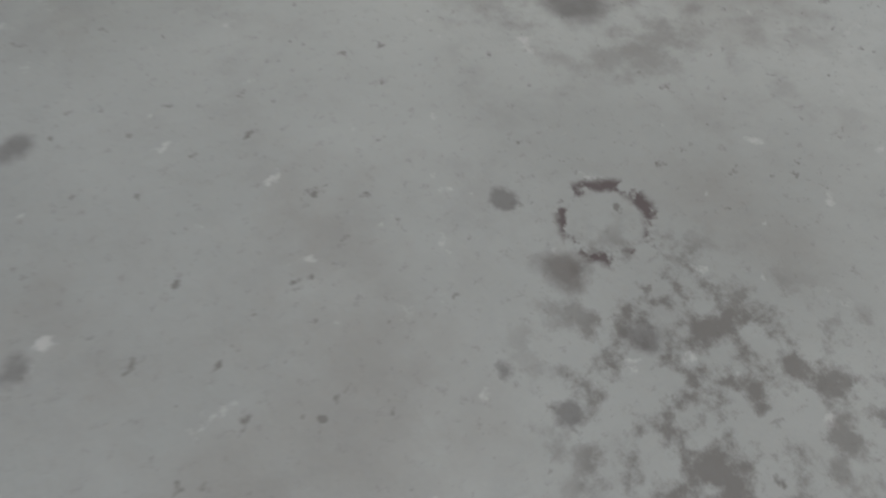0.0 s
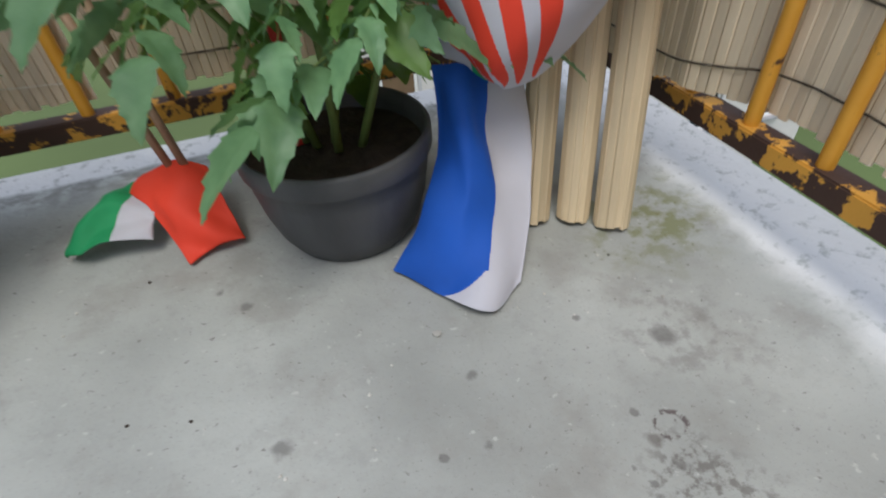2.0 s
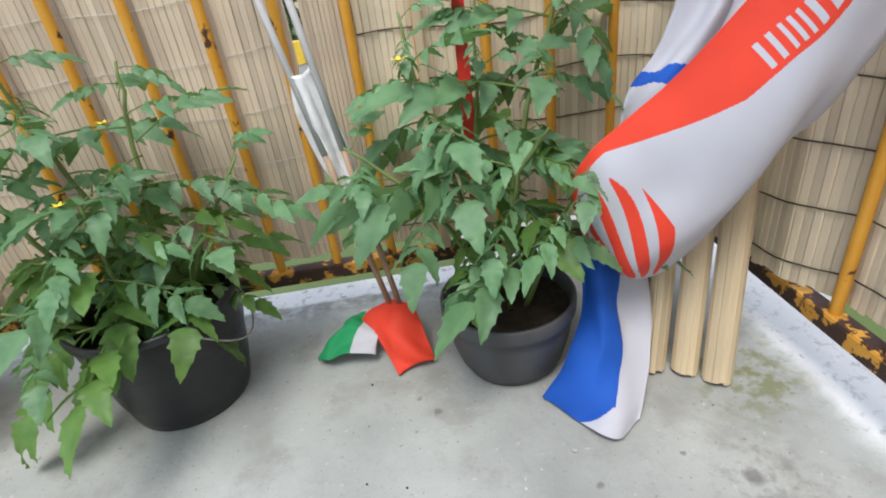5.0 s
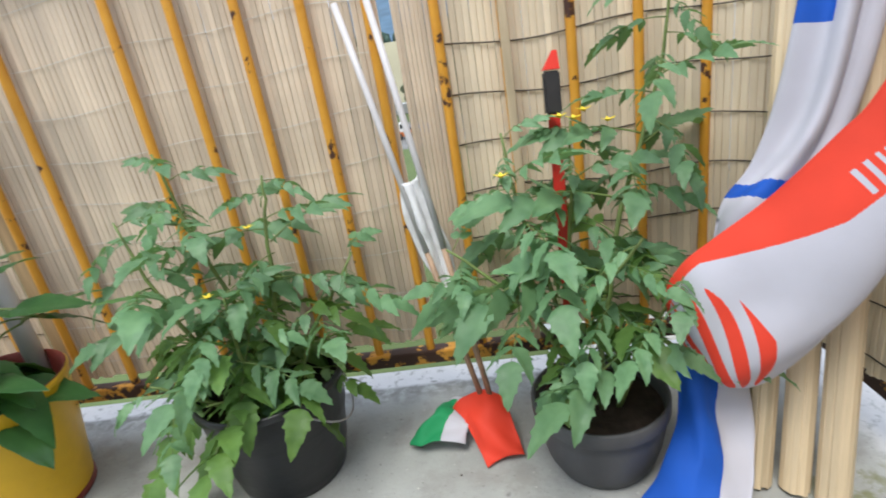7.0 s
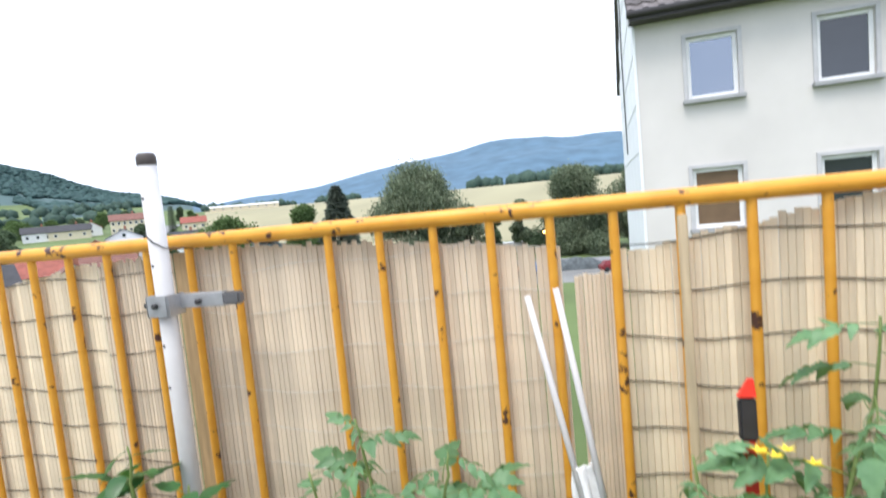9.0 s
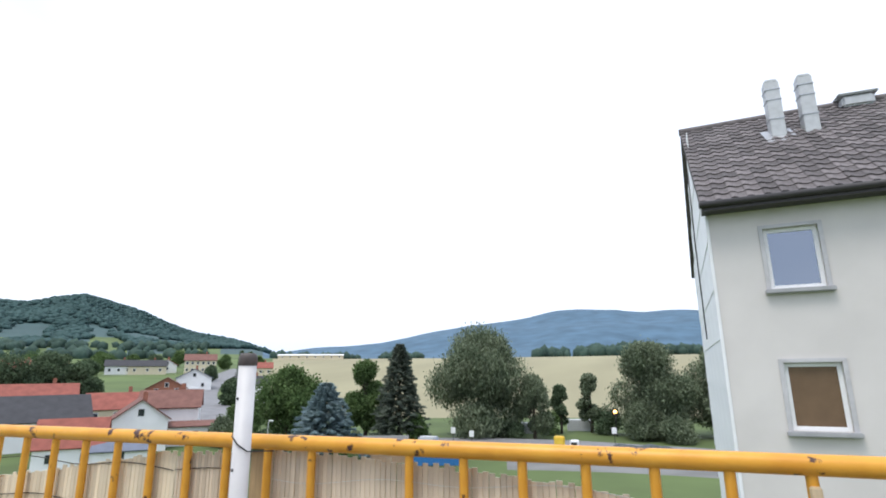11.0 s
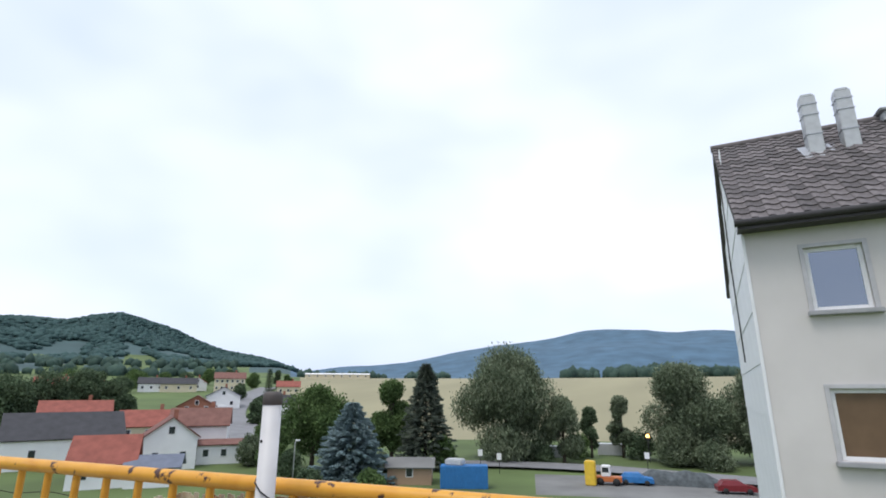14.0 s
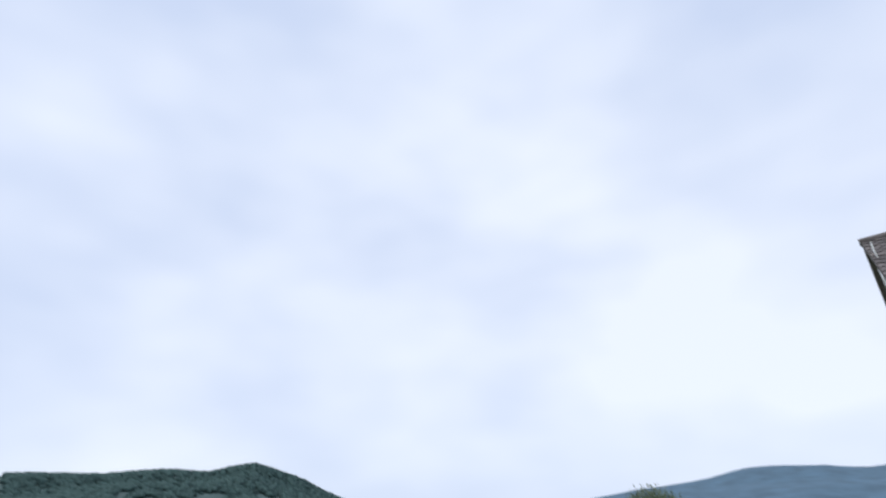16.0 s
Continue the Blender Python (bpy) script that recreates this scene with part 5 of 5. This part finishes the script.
lathe("lens", [(0, 0), (0.28, -0.02), (0.33, -0.08)], M_LAMP, lg, "glowing orange lens", 18).matrix_basis = pose(0, -0.06, 4.2, 90)
lp = empty("street_lamp", "thin street lamp beside the silver spruce", "street lamp", P(38.1, 70, ground_z(38.1, 70)))
tube("post", [(0, 0, 0), (0, 0, 5.2), (0.2, 0, 5.5)], 0.06, M_GREYST, lp)
box("lamp_head", (0.6, 0.25, 0.16), (0.4, 0, 5.5), M_FRAMEW, lp, bevel=0.04)

# long heap under a dark net
rh = random.Random(31)
hv, hf = [], []
for i in range(29):
    for j in range(11):
        u, w = i / 28, j / 10
        z = 1.75 * (math.sin(math.pi * w) ** 0.7) * (min(1, u * 5, (1 - u) * 4) ** 0.6) * (0.85 + 0.25 * noise.noise((u * 6, w * 2, 1.0)))
        hv.append((-5.5 + 11 * u, -1.6 + 3.2 * w, max(0.0, z) + rh.uniform(-0.04, 0.04)))
for i in range(28):
    for j in range(10):
        k = i * 11 + j
        hf.append((k, k + 11, k + 12, k + 1))
o = new("covered_heap", mesh_of("covered_heap", hv, hf, mat("dark_net", (0.10, 0.115, 0.12), 0.9, var=0.5, scale=1.5, bump=0.4, bscale=6)))
o.matrix_basis = Matrix.Translation(P(0.6, 78, ground_z(0.6, 78) + 0.02)) @ pose(0, 0, 0, 0, 0, 3)
tagged(o, "long low heap in the yard under a dark net", "heap")

# ---- the apartment house next door ----
BX, BY, BW, BD = 1.14, 11.27, 15.0, 9.0
EAVE, RIDGEZ = 4.58, 8.32
G = 10.0
M_RENDER = mat("grey_beige_render", (0.64, 0.605, 0.58), 0.92, var=0.10, scale=0.8, bump=0.4, bscale=60)
M_SHINGLE = mat("white_slate_panel", (0.80, 0.80, 0.81), 0.6, var=0.08, scale=2, bump=0.1)
M_TILE = mat("dark_brown_roof_tile", (0.15, 0.132, 0.13), 0.8, var=0.35, scale=6, bump=0.3, bscale=30, per=0.35)
M_GUTTER = mat("dark_gutter", (0.04, 0.036, 0.036), 0.5, var=0.2)
M_SILL = mat("grey_stone_sill", (0.36, 0.36, 0.37), 0.8, var=0.15, scale=5)
ap = empty("apartment_house", "grey-beige rendered apartment house with a dark tiled roof", "house", m=Matrix.Translation((BX, BY, -G)) @ pose(0, 0, 0, 0, 0, -3.4))
wx, wz = [1.48 + 2.35 * i for i in range(6)], [z + G for z in (3.34, 0.61, -2.12, -4.85, -7.6)]
ww, wh = 0.96, 1.27


def wall_with_holes(w, h, holes, t, material):
    """A wall in the xz plane with real window openings through it."""
    xs = sorted({0, w, *[a for q in holes for a in (q[0], q[1])]})
    zs = sorted({0, h, *[a for q in holes for a in (q[2], q[3])]})
    bm = bmesh.new()
    for x0, x1 in zip(xs, xs[1:]):
        for z0, z1 in zip(zs, zs[1:]):
            cx, cz = (x0 + x1) / 2, (z0 + z1) / 2
            if any(a < cx < b and c_ < cz < d_ for a, b, c_, d_ in holes):
                continue
            for y, flip in ((0, False), (t, True)):
                q = [bm.verts.new(p) for p in ((x0, y, z0), (x1, y, z0), (x1, y, z1), (x0, y, z1))]
                bm.faces.new(q[::-1] if flip else q)
    for a, b, c_, d_ in holes:
        for p in (((a, c_), (b, c_)), ((b, c_), (b, d_)), ((b, d_), (a, d_)), ((a, d_), (a, c_))):
            q = [bm.verts.new((p[0][0], 0, p[0][1])), bm.verts.new((p[1][0], 0, p[1][1])), bm.verts.new((p[1][0], t, p[1][1])), bm.verts.new((p[0][0], t, p[0][1]))]
            bm.faces.new(q)
    me = bpy.data.meshes.new("wall")
    bm.to_mesh(me)
    bm.free()
    me.materials.append(material)
    return me


holes = [(x - ww / 2, x + ww / 2, z - wh / 2, z + wh / 2) for x in wx for z in wz]
child("wall", wall_with_holes(BW, EAVE + G, holes, 0.3, M_RENDER), ap)
child("wall", mesh_of("wall", [(0, 0.3, 0), (0, BD, 0), (0, BD, EAVE + G), (0, BD / 2, RIDGEZ + G - 0.15), (0, 0.3, EAVE + G + 0.1), (0.3, 0.3, 0), (0.3, BD, 0), (0.3, BD, EAVE + G), (0.3, BD / 2, RIDGEZ + G - 0.15), (0.3, 0.3, EAVE + G + 0.1)],
                      [(0, 4, 3, 2, 1), (5, 6, 7, 8, 9), (0, 1, 6, 5), (3, 4, 9, 8), (2, 3, 8, 7), (1, 2, 7, 6), (4, 0, 5, 9)], M_RENDER), ap)
child("wall", bm_mesh("wall", box_bm(BW - 0.3, 0.3, EAVE + G - 0.1, (BW / 2 + 0.15, BD - 0.15, (EAVE + G - 0.1) / 2)), M_RENDER), ap)
# white panels on the gable, laid on the slant
for i in range(17):
    for j in range(6):
        y0, z0 = 0.02 + j * BD / 6, 0.2 + i * 1.05
        zt = EAVE + G + (RIDGEZ - EAVE) * (1 - abs(y0 + BD / 12 - BD / 2) / (BD / 2))
        if z0 + 1.0 > zt + 0.3:
            continue
        h_ = min(1.043, zt - z0)
        child("panel", bm_mesh("panel", box_bm(0.02, BD / 6 - 0.006, h_, (0, 0, h_ / 2)), M_SHINGLE), ap, m=Matrix.Translation((-0.022, y0 + BD / 12, z0)) @ pose(0, 0, 0, 0, 0.7, 0))
box("corner_strip", (0.06, 0.05, EAVE + G - 0.2), (-0.012, -0.01, (EAVE + G - 0.2) / 2), M_SHINGLE, ap, "white corner trim", 0.006)
tube("downpipe", [(-0.02, BD / 2 + 0.05, 17.6), (-0.06, BD / 2 + 0.4, 15.0), (-0.06, BD / 2 + 0.4, 12.0)], 0.02, M_GUTTER, ap, "thin dark cable on the gable", 6)
# roof slope facing the balcony, tile by tile near the gable
SLOPE = math.atan2(RIDGEZ - EAVE, BD / 2 + 0.35)
SL = math.hypot(RIDGEZ - EAVE, BD / 2 + 0.35)
roof_m = Matrix.Translation((-0.12, -0.35, EAVE + G + 0.02)) @ pose(0, 0, 0, math.degrees(SLOPE), 0, 0)
roof = child("roof", bm_mesh("roof", box_bm(BW + 0.2, SL, 0.12, (BW / 2 + 0.1, SL / 2, -0.06)), M_TILE), ap, m=roof_m)
roof_b = child("roof", bm_mesh("roof", box_bm(BW + 0.2, SL, 0.12, (BW / 2 + 0.1, SL / 2, -0.06)), M_TILE), ap, m=Matrix.Translation((-0.12 + BW + 0.2, BD + 0.35, EAVE + G + 0.02)) @ pose(0, 0, 0, math.degrees(SLOPE), 0, 180))
tw, tl_ = 0.30, 0.345
V = []
bm = bmesh.new()
prof = [(0.0, 0.035), (0.05, 0.045), (0.10, 0.035), (0.15, 0.014), (0.22, 0.008), (0.295, 0.022)]
row0 = [bm.verts.new((x, 0, z + 0.028)) for x, z in prof]
row1 = [bm.verts.new((x, tl_ * 1.08, z)) for x, z in prof]
row2 = [bm.verts.new((x, 0, z + 0.006)) for x, z in prof]
for i in range(len(prof) - 1):
    bm.faces.new((row0[i], row0[i + 1], row1[i + 1], row1[i]))
    bm.faces.new((row2[i], row2[i + 1], row0[i + 1], row0[i]))
tile_me = bm_mesh("tile", bm, M_TILE)
rt = random.Random(4)
nrow = int(SL / tl_) + 1
for j in range(nrow):
    for i in range(20):
        child("tile", tile_me, roof, m=pose(i * tw, j * tl_ - 0.03, 0.002 + rt.uniform(0, 0.006), rt.uniform(-0.8, 0.8), 0, rt.uniform(-0.6, 0.6)))
V, F = [], []
tv_ = [tuple(v.co) for v in tile_me.vertices]
tf2 = [tuple(p.vertices) for p in tile_me.polygons]
for j in range(nrow):
    for i in range(20, int((BW + 0.2) / tw)):
        o_ = len(V)
        V += [(x + i * tw, y + j * tl_ - 0.03, z + 0.003) for x, y, z in tv_]
        F += [tuple(k + o_ for k in q) for q in tf2]
tagged(child("tiles", mesh_of("tiles", V, F, M_TILE), roof), kind="stuff")
tube("ridge_cap", [(-0.15, BD / 2, RIDGEZ + G + 0.06), (BW / 2, BD / 2, RIDGEZ + G + 0.06), (BW + 0.1, BD / 2, RIDGEZ + G + 0.06)], 0.11, M_TILE, ap, "row of ridge tiles", 10)
tube("gutter", [(-0.15, -0.42, EAVE + G - 0.04), (BW / 2, -0.42, EAVE + G - 0.04), (BW + 0.1, -0.42, EAVE + G - 0.04)], 0.075, M_GUTTER, ap, "dark gutter under the eaves", 10)
box("fascia", (BW + 0.2, 0.4, 0.1), (BW / 2, -0.2, EAVE + G - 0.12), M_GUTTER, ap, "dark boarding under the eaves")
# windows
fr = bmesh.new()
for sx in (-1, 1):
    box_bm(0.08, 0.07, wh, (sx * (ww / 2 - 0.04), 0, 0), 0.008, fr)
for sz in (-1, 1):
    box_bm(ww - 0.16, 0.07, 0.08, (0, 0, sz * (wh / 2 - 0.04)), 0.008, fr)
fr_me = bm_mesh("frame", fr, M_FRAMEW)
sur = bmesh.new()
for sx in (-1, 1):
    box_bm(0.08, 0.05, wh + 0.16, (sx * (ww / 2 + 0.04), 0, 0), 0.006, sur)
box_bm(ww, 0.05, 0.08, (0, 0, wh / 2 + 0.04), 0.006, sur)
sur_me = bm_mesh("surround", sur, mat("pale_stone_surround", (0.52, 0.51, 0.52), 0.8, var=0.15, scale=5))
pane_me = bm_mesh("pane", box_bm(ww - 0.14, 0.012, wh - 0.14), M_GLASS)
M_MIRGLASS = mat("reflecting_glass", (0.22, 0.25, 0.30), 0.03, 0.85, var=0.05, bump=0, spec=0.9)
pane2_me = bm_mesh("pane", box_bm(ww - 0.14, 0.012, wh - 0.14), M_MIRGLASS)
blind_me = bm_mesh("blind", box_bm(ww - 0.13, 0.03, wh - 0.13), M_BROWNBLIND)
sill_me = bm_mesh("sill", box_bm(ww + 0.22, 0.2, 0.09, (0, 0, 0), 0.015), M_SILL)
room = bm_mesh("reveal_back", box_bm(ww + 0.3, 0.05, wh + 0.3), M_DARK)
for i, x in enumerate(wx):
    for j, z in enumerate(wz):
        w_ = new("window")
        w_.parent = ap
        w_.matrix_basis = Matrix.Translation((x, 0.1, z))
        child("frame", fr_me, w_)
        if j == 0:
            child("pane", pane2_me if i == 0 else pane_me, w_, "glass that mirrors the sky" if i == 0 else "")
        else:
            child("pane", blind_me if (i + j) % 2 or i == 0 else pane_me, w_, "closed brown blind")
        child("surround", sur_me, w_, m=Matrix.Translation((0, -0.105, 0)))
        child("sill", sill_me, w_, m=Matrix.Translation((0, -0.14, -wh / 2 - 0.05)))
        child("reveal_back", room, w_, m=Matrix.Translation((0, 0.24, 0)))
# twin flues on the roof
M_FLUE = mat("pale_flue_metal", (0.52, 0.53, 0.53), 0.5, 0.3, var=0.15, scale=6)
for x in (2.12, 2.88):
    fg = empty("roof_flue", "pale square roof flue with clamping bands", "flue", (BX + x, BY + 2.85, 7.1))
    box("shaft", (0.34, 0.34, 1.75), (0.2, 0, 0.7), M_FLUE, fg, bevel=0.012)
    for z in (0.5, 1.05, 1.35):
        box("band", (0.37, 0.37, 0.03), (0.2, 0, z), M_STEEL, fg)
    box("cap", (0.30, 0.30, 0.10), (0.2, 0, 1.61), M_FLUE, fg, bevel=0.03)
    box("flashing", (0.7, 0.9, 0.04), (0.2, -0.1, 0.02), M_STEEL, fg, rot=pose(0, 0, 0, 40))
fg = empty("roof_vent", "low pale vent on the roof ridge", "vent", (BX + 4.6, BY + 4.1, 8.2))
box("body", (0.75, 0.5, 0.3), (0, 0, 0.1), M_FLUE, fg, bevel=0.05)
box("cap", (0.95, 0.6, 0.07), (0, 0, 0.3), M_FLUE, fg, bevel=0.03)
